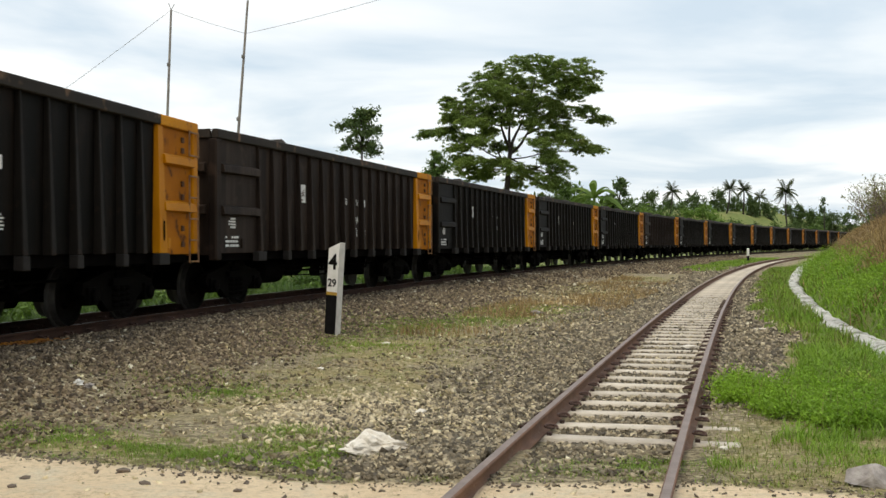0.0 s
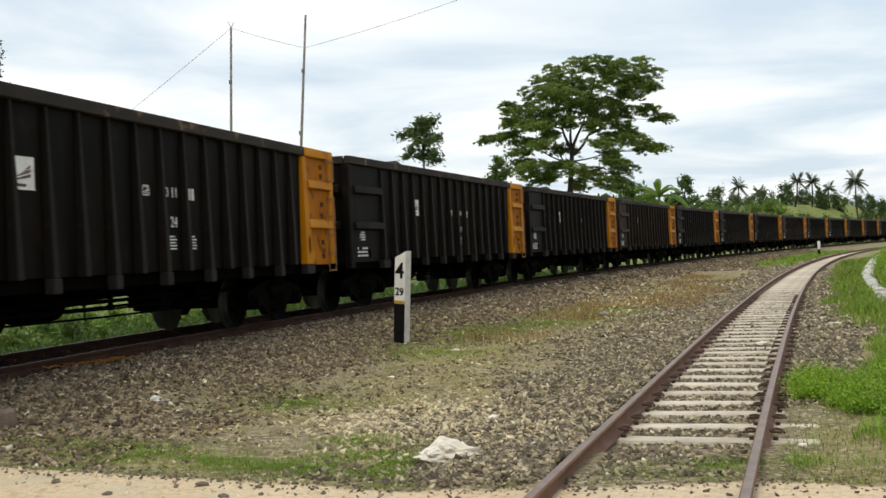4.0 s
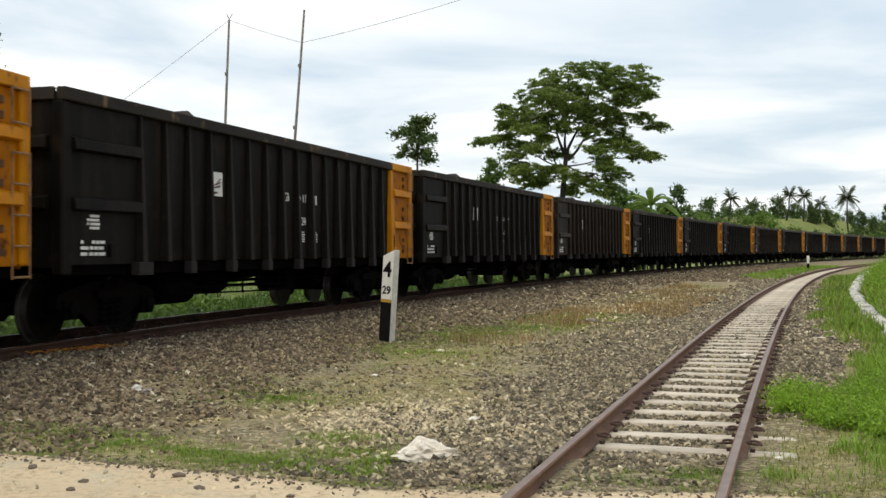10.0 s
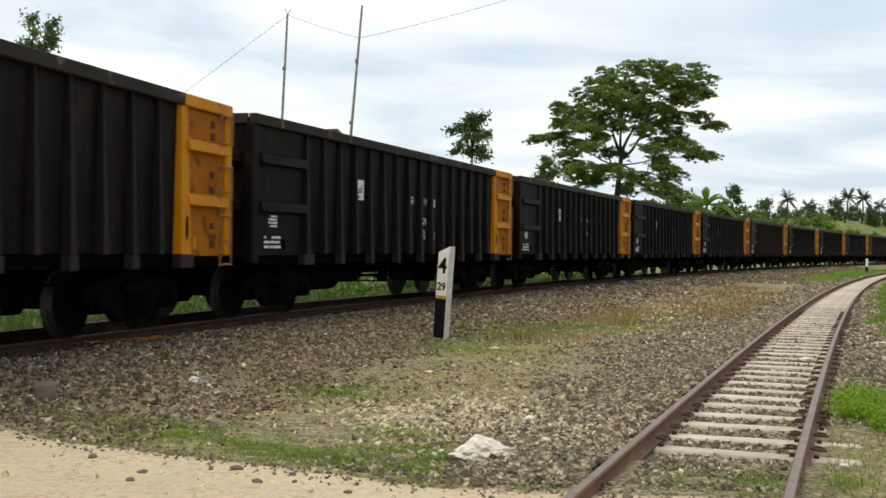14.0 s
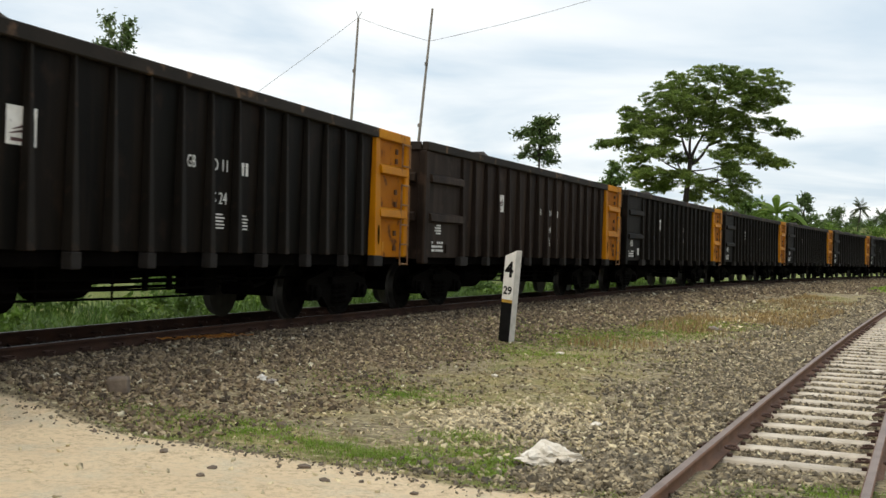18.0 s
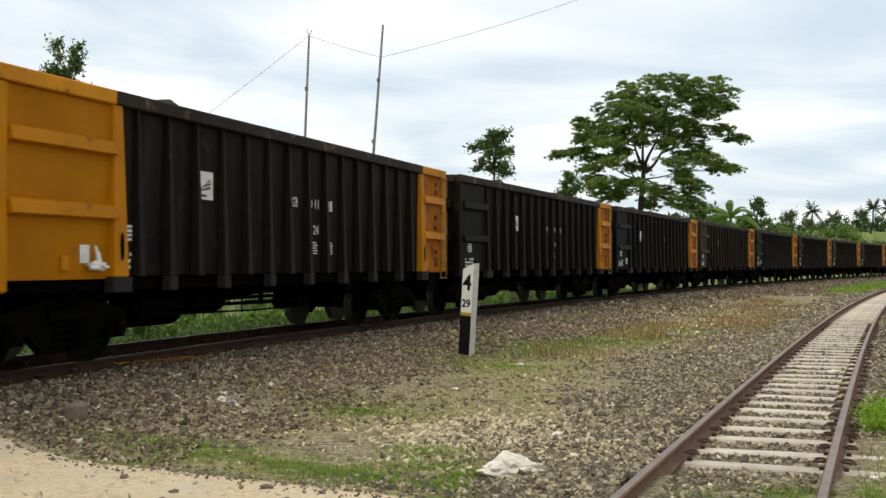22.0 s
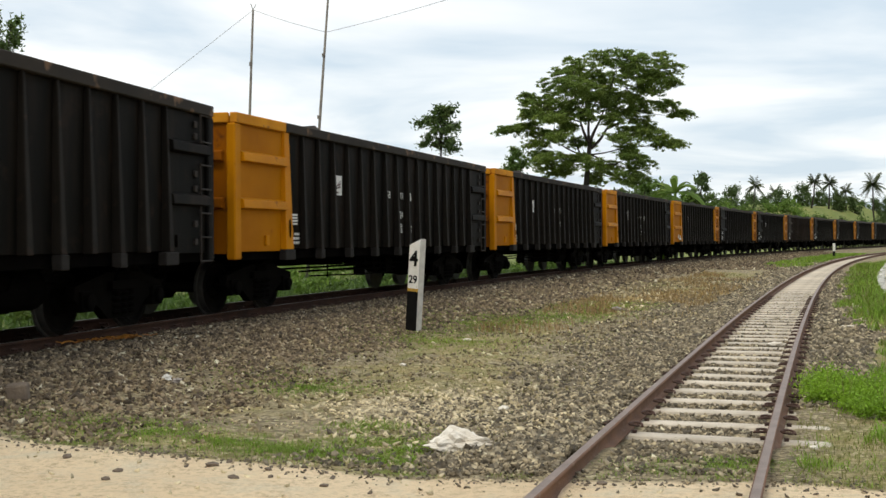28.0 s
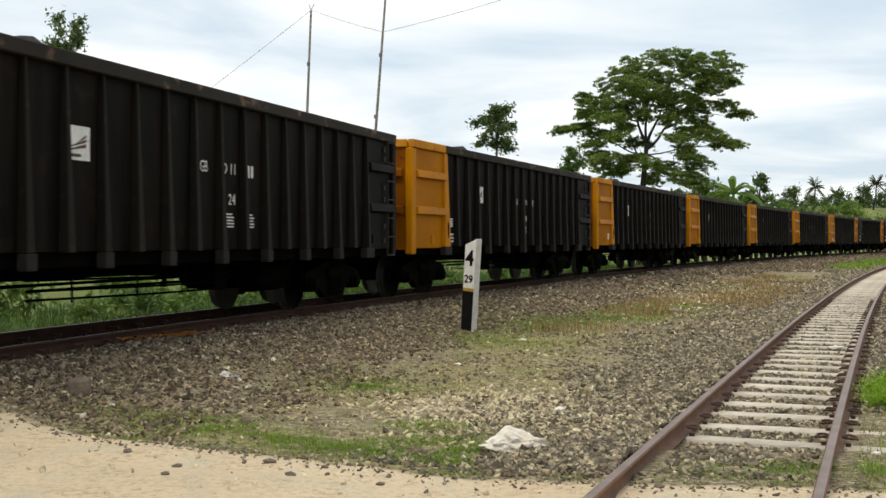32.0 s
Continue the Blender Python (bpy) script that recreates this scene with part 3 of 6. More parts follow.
def build_ground():
    gx = np.concatenate([-np.geomspace(3000, 42, 26), steps((-40, -14, 0.8), (-14, 22, 0.16), (22, 62, 0.6)), np.geomspace(64, 3000, 34)])
    gy = np.concatenate([-np.geomspace(3000, 12, 22), steps((-10, 3, 0.8), (3, 26, 0.16), (26, 60, 0.4), (60, 130, 0.9), (130, 330, 3)), np.geomspace(335, 4200, 30)])
    x, y = np.meshgrid(gx, gy)
    x, y = x.ravel(), y.ravel()
    z = terrain(x, y)
    nx, ny = len(gx), len(gy)
    i = (np.arange(ny - 1)[:, None] * nx + np.arange(nx - 1)[None, :]).ravel()
    me = bulk("ground", np.stack([x, y, z], 1), np.stack([i, i + 1, i + 1 + nx, i + nx], 1), M_GROUND, True)
    lm, ls = lateral(MAIN, x, y), lateral(SIDE, x, y)
    road = np.interp(x, ROAD_X, ROAD_Y)
    dirt = 1 - smooth(y - road, -0.28, 0.22)
    rag = 0.9 * waves(x, y, 34, 2.3) + 0.5 * waves(x, y, 35, 0.8)
    mid = smooth(lm + rag, 2.0, 4.4) * (1 - smooth(ls + rag, -2.9, -1.3))
    low = smooth(x, -4.6, -3.5) * (1 - smooth(ls, -1.3, -0.9))
    edge = (1 - smooth(y - road, 0.7, 2.2)) * low
    band = np.exp(-((y - 16.0 - 0.5 * x) / 2.4) ** 2) * smooth(lm, 3.0, 4.2) * (1 - smooth(ls, -4.2, -2.5))
    grass = np.maximum.reduce([band * (0.40 + 0.4 * waves(x, y, 38, 1.4)), smooth(ls, 1.45, 2.1) * 0.95 * np.maximum(smooth(y + 0.5 * waves(x, y, 29, 1.5), 8.6, 10.6), 0.45 + 0.25 * waves(x, y, 33, 0.9)), smooth(-lm, 1.9, 2.8), edge * (0.34 + 0.30 * waves(x, y, 22, 1.0)), mid * smooth(y, 62, 80) * smooth(ls, -4.2, -2.6)])
    olive = np.maximum.reduce([mid * (0.56 + 0.20 * waves(x, y, 21, 6) + 0.30 * waves(x, y, 36, 1.7)), edge * (0.5 + 0.3 * waves(x, y, 37, 1.1)), band * (0.72 + 0.2 * waves(x, y, 27, 3)), smooth(ls, 1.1, 1.6) * (1 - smooth(ls, 1.9, 2.4)) * 0.6, smooth(ls, 0.7, 0.9) * (1 - smooth(y + 0.6 * waves(x, y, 29, 1.5), 9.3, 11.0)) * 0.62])
    # coal mask: strip between the main rails where the train's shade is painted
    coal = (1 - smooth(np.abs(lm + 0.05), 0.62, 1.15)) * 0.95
    dry = np.maximum(mid * smooth(y, 19, 25) * (1 - smooth(y, 32, 42)) * smooth(lm, 3.6, 4.6) * (0.62 + 0.3 * waves(x, y, 23, 5)), smooth(ls, 4.4, 6.6) * smooth(y, 8, 14) * (0.50 + 0.35 * waves(x, y, 24, 9)))
    dry = np.maximum(dry, smooth(-lm, 5, 14) * smooth(y, 140, 180) * (0.29 + 0.28 * waves(x, y, 39, 14)))
    for name, v in (("dirt", dirt), ("grass", grass), ("dry", dry), ("olive", olive), ("coal", coal)):
        at = me.attributes.new(name, "FLOAT", "POINT")
        at.data.foreach_set("value", np.clip(v, 0, 1).astype(np.float32))
    ob = put("ground", me)
    tagged(ob, "dirt road, gravel yard and grassy slopes along the tracks", "ground", kind="structure")


build_ground()

# ---------------------------------------------------------------- tracks
def rail_profile(h=RAIL_H):
    half = [(0.055, 0.0), (0.055, 0.010), (0.016, 0.026), (0.008, 0.040), (0.008, h - 0.040), (0.032, h - 0.028), (0.034, h - 0.008), (0.026, h)]
    return half + [(-a, b) for a, b in reversed(half)]


def rail(curve, lat, z, parent, s0, s1, step, head_mat, label, web_mat):
    prof = rail_profile()
    ss = np.arange(s0, s1 + step, step)
    verts = []
    for s in ss:
        x, y, h = on(curve, s, lat)
        for a, b in prof:
            verts.append((x + a * math.cos(h), y - a * math.sin(h), z + b))
    k = len(prof)
    faces = [(i * k + j, i * k + (j + 1) % k, (i + 1) * k + (j + 1) % k, (i + 1) * k + j) for i in range(len(ss) - 1) for j in range(k)]
    me = bulk("rail", verts, faces, web_mat)
    me.materials.append(head_mat)
    me.polygons.foreach_set("material_index", [1 if (f % k) == 7 else 0 for f in range(len(faces))])
    ob = put("rail", me, parent, label=label)
    return ob


SLEEPER_BM = bmesh.new()
box(SLEEPER_BM, -0.97, 0.97, -0.125, 0.125, -0.2, -0.008)
for v in SLEEPER_BM.verts:
    if v.co.z > -0.1:
        v.co.y *= 0.64
        if abs(v.co.x) < 0.4:
            v.co.z -= 0.02
SLEEPER_ME = to_mesh("sleeper", SLEEPER_BM, M_CONC, bevel=0.012)
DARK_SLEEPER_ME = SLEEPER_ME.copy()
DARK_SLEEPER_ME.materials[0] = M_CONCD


def clip_mesh():
    """A bent spring clip with its shoulder, beside the rail foot."""
    bm = bmesh.new()
    arc = [(0.035 + 0.048 * math.cos(a), 0.055 * math.sin(a) * 1.2, 0.032 + 0.040 * math.sin(a * 0.5) + 0.012 * math.cos(a)) for a in [i * 0.55 for i in range(11)]]
    tube(bm, arc, 0.010, seg=5)
    box(bm, 0.005, 0.04, -0.022, 0.022, -0.01, 0.015)
    for v in bm.verts:
        v.co *= 1.05
    return to_mesh("rail_clip", bm, M_CLIP)


CLIP_ME = clip_mesh()


def track(curve, name, label, z, s0, s1, spacing, head_mat, clips, reach=0, first=0.3):
    root = tagged(new(name), label, "railway track", kind="structure")
    for lat in (-GAUGE / 2 - 0.034, GAUGE / 2 + 0.034):
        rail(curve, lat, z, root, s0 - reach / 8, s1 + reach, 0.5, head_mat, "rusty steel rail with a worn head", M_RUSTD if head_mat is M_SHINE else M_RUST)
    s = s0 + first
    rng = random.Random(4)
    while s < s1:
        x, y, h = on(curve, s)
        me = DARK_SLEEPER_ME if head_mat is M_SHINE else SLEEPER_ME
        sl = put("sleeper", me, root, (x, y, z + rng.uniform(-0.006, 0.004)), (0, rng.uniform(-0.4, 0.4), -math.degrees(h) + rng.uniform(-0.8, 0.8)))
        if clips[0] <= s <= clips[1]:
            for side in (-1, 1):
                for inner in (-1, 1):
                    off = side * (GAUGE / 2 + 0.034) + inner * 0.062
                    put("rail_clip", CLIP_ME, sl, (off, 0, 0.0), (0, 0, 0 if inner > 0 else 180))
        s += spacing
    return root


SIDING = track(SIDE, "siding_track", "rusty siding rails on pale concrete sleepers in gravel", SIDE_Z, -14.0, 122.0, 0.69, M_HEAD, (0.5, 22), first=0.44)
MAINLINE = track(MAIN, "main_track", "main line rails on concrete sleepers in raised ballast", MAIN_Z, -24.0, 155.0, 0.6, M_SHINE, (-6, 18), 240)

# ---------------------------------------------------------------- coal wagons
BODY, TOP, LOW, SHEET = 6.33, 2.835, 0.94, 1.31       # half length, rim, floor edge, half width, above the rail head
RIBS = [-4.695 + 0.607 * i for i in range(17)]


def rib_mesh(mat, wide=0.10, top=0.30):
    """A rib that is deeper and wider towards the floor, on the side that faces -y."""
    bm = bmesh.new()
    z1, z0 = TOP - 0.13, LOW - 0.01
    v = [bm.verts.new(p) for p in ((-wide * top, 0, z1), (wide * top, 0, z1), (wide * top * 0.85, -0.06, z1), (-wide * top * 0.85, -0.06, z1),
                                   (-wide * 1.0, 0, z0), (wide * 0.9, 0, z0), (wide * 0.8, -0.118, z0), (-wide * 0.9, -0.118, z0))]
    for f in ((0, 1, 2, 3), (4, 7, 6, 5), (3, 2, 6, 7), (1, 5, 6, 2), (0, 3, 7, 4), (0, 4, 5, 1)):
        bm.faces.new([v[i] for i in f])
    return to_mesh("side_rib", bm, mat, bevel=0.008)


RIB_K, RIB_Y = rib_mesh(M_RIBK, 0.066), rib_mesh(M_YELLOW, 0.150, 0.62)


def foot_mesh(w):
    bm = bmesh.new()
    box(bm, -w, w, -0.115, 0.0, LOW - 0.17, LOW - 0.012)
    return to_mesh("rib_foot", bm, M_FOOT, bevel=0.008)


FOOT, FOOT_WIDE = foot_mesh(0.075), foot_mesh(0.17)


def bar_mesh(length, mat, name="end_panel_rib"):
    bm = bmesh.new()
    v = []
    for x in (-length / 2, length / 2):
        v.append([bm.verts.new((x, y, z)) for y, z in ((0, 0.095), (-0.080, 0.060), (-0.095, -0.055), (0, -0.075))])
    for k in range(4):
        bm.faces.new((v[0][k], v[0][(k + 1) % 4], v[1][(k + 1) % 4], v[1][k]))
    bm.faces.new(v[0][::-1])
    bm.faces.new(v[1])
    return to_mesh(name, bm, mat, bevel=0.006)


def stencil(lines, w, h, gap=0.4):
    """Rows of short bars for lettering too small to read: lines of bar lengths."""
    bm = bmesh.new()
    n = len(lines)
    pitch = h / n
    for i, row in enumerate(lines):
        z1 = h / 2 - i * pitch
        x = -w / 2
        for a in row:
            if a > 0:
                box(bm, x, x + a * w, -0.003, 0.0, z1 - pitch * (1 - gap), z1)
            x += abs(a) * w
    return bm


def wheel_mesh():
    bm = bmesh.new()
    for y in (-1, 1):
        c = 0.5335 * y
        lathe(bm, [(c - 0.032 * y, 0.415), (c + 0.0 * y, 0.41), (c + 0.006 * y, 0.387), (c + 0.095 * y, 0.380), (c + 0.10 * y, 0.33), (c + 0.06 * y, 0.30), (c + 0.045 * y, 0.17), (c + 0.11 * y, 0.14), (c + 0.12 * y, 0.08), (c + 0.26 * y, 0.075)], seg=28)
    lathe(bm, [(-0.56, 0.08), (0.56, 0.08)], seg=12)
    for y in (-1, 1):          # web holes' lugs, to be seen turning
        for k in range(3):
            a = k * 2.094
            cx, cz = 0.235 * math.cos(a), 0.235 * math.sin(a)
            box(bm, cx - 0.03, cx + 0.03, y * 0.57 - 0.015, y * 0.57 + 0.03, cz - 0.03, cz + 0.03)
    me = to_mesh("wheelset", bm, M_WHEEL)
    me.materials.append(M_TREAD)
    for f in me.polygons:          # the polished running surface
        if all(math.hypot(me.vertices[i].co.x, me.vertices[i].co.z) > 0.375 for i in f.vertices):
            f.material_index = 1
    return me


WHEEL_ME = wheel_mesh()


def side_frame_mesh():
    """Three-piece bogie side: pedestals, arch, spring nest."""
    bm = bmesh.new()
    pts_up = [(-1.08, 0.42), (-1.05, 0.56), (-0.75, 0.62), (-0.35, 0.70), (0.35, 0.70), (0.75, 0.62), (1.05, 0.56), (1.08, 0.42)]
    pts_lo = [(-1.0, 0.36), (-0.72, 0.40), (-0.52, 0.30), (-0.33, 0.16), (0.33, 0.16), (0.52, 0.30), (0.72, 0.40), (1.0, 0.36)]
    ring = pts_up + pts_lo[::-1]
    a = [bm.verts.new((x, -0.06, z)) for x, z in ring]
    b = [bm.verts.new((x, 0.06, z)) for x, z in ring]
    n = len(ring)
    m = n // 2
    for k in range(m - 1):
        for f, flip in ((a, False), (b, True)):
            q = (f[k], f[k + 1], f[n - 2 - k], f[n - 1 - k])
            bm.faces.new(q[::-1] if flip else q)
    for k in range(n):
        bm.faces.new((a[k], a[(k + 1) % n], b[(k + 1) % n], b[k]))
    for x in (-0.85, 0.85):
        box(bm, x - 0.13, x + 0.13, -0.10, 0.08, 0.27, 0.50)
        lathe(bm, [(-0.16, 0.055), (-0.15, 0.09), (-0.06, 0.095)], seg=12, centre=(x, 0, 0.387))
    for x in (-0.17, 0.0, 0.17):
        for k in range(4):
            lathe(bm, [(0.21 + k * 0.075, 0.055), (0.235 + k * 0.075, 0.075), (0.26 + k * 0.075, 0.055)], axis="z", seg=10, centre=(x, -0.07, 0))
    box(bm, -0.34, 0.34, -0.13, 0.02, 0.50, 0.60)
    return to_mesh("side_frame", bm, M_BOGIE)


FRAME_ME = side_frame_mesh()
WHEELSETS = {}


def bogie(parent, x):
    bm = bmesh.new()
    box(bm, -0.17, 0.17, -0.95, 0.95, 0.42, 0.68)
    box(bm, -0.30, 0.30, -0.30, 0.30, 0.62, 0.80)
    for sx in (-1, 1):
        box(bm, sx * 0.42 - 0.04, sx * 0.42 + 0.04, -0.75, 0.75, 0.30, 0.40)
    b = put("bogie", to_mesh("bogie", bm, M_UNDER, bevel=0.01), parent, (x, 0, 0), label="cast steel bogie with the shade under the wagon in its colour")
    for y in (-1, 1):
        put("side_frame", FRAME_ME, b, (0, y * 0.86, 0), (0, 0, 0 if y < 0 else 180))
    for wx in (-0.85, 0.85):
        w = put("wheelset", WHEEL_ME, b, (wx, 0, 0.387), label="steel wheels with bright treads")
        WHEELSETS.setdefault(parent.name, []).append(w)
    return b


def wagon(front_yellow, rear_yellow, label):
    """One bogie gondola, x ahead, z from the rail head."""
    root = tagged(new("coal_wagon"), label, "freight wagon", "coal wagons of the train")
    flip = -1 if rear_yellow and not front_yellow else 1
    rear_panel = -4.53 if rear_yellow and front_yellow else -4.755
    bm = bmesh.new()
    t = 0.03
    for y in (-SHEET, SHEET - t):
        box(bm, -BODY + 0.06, BODY - 0.06, y, y + t, LOW, TOP - 0.05)
        part("side_sheet", bm, M_BLACK, root, "dull black steel side sheet")
        bm = bmesh.new()
    box(bm, -BODY + 0.07, BODY - 0.07, -SHEET + t, SHEET - t, LOW + 0.0, LOW + 0.06)
    part("floor_plate", bm, M_UNDER, root)
    # rim round the top
    for y in (-1, 1):
        x0, x1 = (rear_panel if rear_yellow else -BODY), (4.985 if front_yellow else BODY)
        for a, b, mat in ((x0, x1, M_RIM), (-BODY, x0, M_YRIM), (x1, BODY, M_YRIM)):
            if b - a > 0.1:
                bm = bmesh.new()
                box(bm, a, b, min(y * 1.285, y * 1.40), max(y * 1.285, y * 1.40), TOP - 0.145, TOP)
                part("top_rim", bm, mat, root, "dented top rim", bevel=0.012)
    for sx, yel in ((-1, rear_yellow), (1, front_yellow)):
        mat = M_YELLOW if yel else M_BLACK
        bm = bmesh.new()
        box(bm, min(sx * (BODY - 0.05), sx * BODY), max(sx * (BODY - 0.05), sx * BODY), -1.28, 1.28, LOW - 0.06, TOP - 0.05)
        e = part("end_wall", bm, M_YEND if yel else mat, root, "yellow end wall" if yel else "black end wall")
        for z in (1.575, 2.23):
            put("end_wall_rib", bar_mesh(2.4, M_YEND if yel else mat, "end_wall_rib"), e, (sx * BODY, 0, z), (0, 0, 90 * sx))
        bm = bmesh.new()
        box(bm, min(sx * (BODY - 0.02), sx * (BODY + 0.045)), max(sx * (BODY - 0.02), sx * (BODY + 0.045)), -1.28, 1.28, TOP - 0.145, TOP - 0.004)
        part("end_rim", bm, M_YRIM if yel else M_RIM, root, bevel=0.012)
        for y in (-1, 1):
            bm = bmesh.new()
            box(bm, min(sx * (BODY - 0.16), sx * (BODY + 0.03)), max(sx * (BODY - 0.16), sx * (BODY + 0.03)), min(y * 1.245, y * 1.385), max(y * 1.245, y * 1.385), LOW - (0.03 if yel and sx > 0 else 0.14), TOP - 0.147)
            part("corner_post", bm, mat, root, bevel=0.02)
            # end side panel: one plate, two long bars
            a, b = (5.075 if sx > 0 else rear_panel), sx * (BODY - 0.165)
            bm = bmesh.new()
            box(bm, min(a, b), max(a, b), min(y * SHEET, y * 1.335), max(y * SHEET, y * 1.335), LOW - 0.03, TOP - 0.15)
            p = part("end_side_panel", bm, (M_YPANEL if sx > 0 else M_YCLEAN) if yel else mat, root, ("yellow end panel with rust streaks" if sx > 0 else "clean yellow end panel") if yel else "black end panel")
            for z in (1.575, 2.23):
                put("end_panel_rib", bar_mesh(abs(b - a) - 0.004, mat), p, ((a + b) / 2, y * 1.335, z), (0, 0, 0 if y < 0 else 180))
            bm = bmesh.new()      # small bracket at the panel's foot
            box(bm, sx * 5.33 - 0.05, sx * 5.33 + 0.05, min(y * 1.335, y * 1.37), max(y * 1.335, y * 1.37), LOW + 0.05, LOW + 0.2)
            put("bracket", to_mesh("bracket", bm, mat, bevel=0.006), p)
    # ribs and their feet
    for y in (-1, 1):
        for i, x in enumerate(RIBS):
            yel = (i == 16 and front_yellow) or (i == 0 and rear_yellow)
            x = rear_panel + 0.06 if i == 0 else x
            r = put("side_rib", RIB_Y if yel else RIB_K, root, (x, y * SHEET, 0), (0, 0, 0 if y < 0 else 180))
            if yel:
                bm = bmesh.new()
                ring = [(0.035 * math.cos(k * math.pi / 6), -0.112, LOW + 0.30 + 0.11 * math.sin(k * math.pi / 6) + (0.04 if math.sin(k * math.pi / 6) > 0 else -0.04)) for k in range(12)]
                vs = [bm.verts.new(p) for p in ring]
                bm.faces.new(vs)
                put("lashing_slot", to_mesh("lashing_slot", bm, M_UNDER), r, (0, -0.002, 0), label="dark oval slot")
            if i % 2 == 0 and y < 0:
                put("rib_foot", FOOT_WIDE if i in (0, 16) else FOOT, root, (x, y * (SHEET + 0.01), 0), (0, 0, 0 if y < 0 else 180))
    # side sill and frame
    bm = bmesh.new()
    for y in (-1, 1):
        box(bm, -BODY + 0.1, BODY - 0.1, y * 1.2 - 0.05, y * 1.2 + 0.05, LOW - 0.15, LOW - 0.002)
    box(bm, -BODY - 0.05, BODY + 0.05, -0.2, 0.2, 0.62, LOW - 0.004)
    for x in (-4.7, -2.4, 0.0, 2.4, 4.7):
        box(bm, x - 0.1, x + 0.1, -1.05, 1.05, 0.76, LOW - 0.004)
    part("underframe", bm, M_UNDER, root, "black underframe with the shade beneath put into its colour")
    # couplers
    for sx in (-1, 1):
        bm = bmesh.new()
        box(bm, min(sx * BODY, sx * 6.6), max(sx * BODY, sx * 6.6), -0.08, 0.08, 0.68, 0.84)
        box(bm, min(sx * 6.54, sx * 6.722), max(sx * 6.54, sx * 6.722), -0.16, 0.14, 0.62, 0.90)
        tube(bm, [(sx * 6.33, -0.3, 0.70), (sx * 6.5, -0.32, 0.42), (sx * 6.71, -0.2, 0.33)], 0.022, seg=6)
        part("coupler", bm, M_UNDER, root, bevel=0.0)
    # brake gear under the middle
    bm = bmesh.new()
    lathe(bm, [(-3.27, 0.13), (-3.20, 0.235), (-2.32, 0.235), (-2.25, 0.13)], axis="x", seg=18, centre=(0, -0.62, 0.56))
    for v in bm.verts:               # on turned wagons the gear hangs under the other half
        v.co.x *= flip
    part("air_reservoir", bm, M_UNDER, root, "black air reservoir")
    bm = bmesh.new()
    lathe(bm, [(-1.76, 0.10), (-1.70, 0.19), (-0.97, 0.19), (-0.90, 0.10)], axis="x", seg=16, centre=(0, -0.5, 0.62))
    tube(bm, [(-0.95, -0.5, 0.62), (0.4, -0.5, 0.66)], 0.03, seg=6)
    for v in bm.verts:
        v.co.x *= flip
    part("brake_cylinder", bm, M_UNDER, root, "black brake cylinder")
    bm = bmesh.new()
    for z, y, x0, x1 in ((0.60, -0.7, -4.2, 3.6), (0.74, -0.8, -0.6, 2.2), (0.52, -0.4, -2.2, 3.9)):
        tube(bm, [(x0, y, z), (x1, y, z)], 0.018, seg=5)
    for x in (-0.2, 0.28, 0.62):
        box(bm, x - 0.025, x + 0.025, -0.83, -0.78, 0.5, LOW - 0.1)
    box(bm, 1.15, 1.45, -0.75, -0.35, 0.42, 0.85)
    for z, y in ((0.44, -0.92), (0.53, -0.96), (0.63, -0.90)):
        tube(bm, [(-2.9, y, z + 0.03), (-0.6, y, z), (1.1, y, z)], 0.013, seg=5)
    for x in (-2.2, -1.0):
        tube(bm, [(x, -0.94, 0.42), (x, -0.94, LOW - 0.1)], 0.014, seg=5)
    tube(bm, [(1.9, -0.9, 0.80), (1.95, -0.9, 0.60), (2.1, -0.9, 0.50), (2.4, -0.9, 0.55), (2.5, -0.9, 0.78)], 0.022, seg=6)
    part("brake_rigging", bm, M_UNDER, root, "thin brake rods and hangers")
    bogie(root, -4.7)
    bogie(root, 4.7)
    # ladder at the leading near corner and the trailing far corner
    for sx, y in ((1, -1), (-1, 1)):
        yel = front_yellow if sx > 0 else rear_yellow
        lm = M_LADDER if yel else M_LADDERD
        a, b = sx * 5.95, sx * 6.285
        stand = 1.415 if yel else 1.378
        bm = bmesh.new()
        for x in (a, b):
            tube(bm, [(x, y * stand, 0.78), (x, y * stand, 2.06)], 0.014, seg=6)
            tube(bm, [(x, y * stand, 2.32), (x, y * stand, 2.70)], 0.014, seg=6)
        lad = part("ladder", bm, lm, root, "rusty steel ladder")
        bm = bmesh.new()
        tube(bm, [(a, y * stand, 0), (b, y * stand, 0)], 0.013, seg=6)
        rung = to_mesh("rung", bm, lm)
        for z in (0.80, 1.11, 1.42, 1.73, 2.04, 2.34, 2.68):
            put("rung", rung, lad, (0, 0, z))
        if y > 0:
            continue
        bm = bmesh.new()
        box(bm, -0.04, 0.04, -0.03, 0.0, -0.04, 0.04)
        brack = to_mesh("ladder_bracket", bm, M_BRACKET if yel else lm, bevel=0.006)
        for z in (1.05, 1.28, 1.73, 1.92, 2.40, 2.55):
            put("ladder_bracket", brack, lad, (a - sx * 0.10, y * 1.335, z))
    # load: a low uneven heap of coal
    rng = np.random.RandomState(7)
    xs, ys = np.linspace(-BODY + 0.08, BODY - 0.08, 70), np.linspace(-1.27, 1.27, 14)
    px, py = np.meshgrid(xs, ys)
    pz = TOP - 0.16 + 0.27 * (1 - (np.abs(py) / 1.27) ** 2) * (1 - (np.abs(px) / BODY) ** 6) + 0.11 * waves(px, py, 31, 1.3) + rng.uniform(-0.04, 0.04, px.shape)
    i = (np.arange(13)[:, None] * 70 + np.arange(69)[None, :]).ravel()
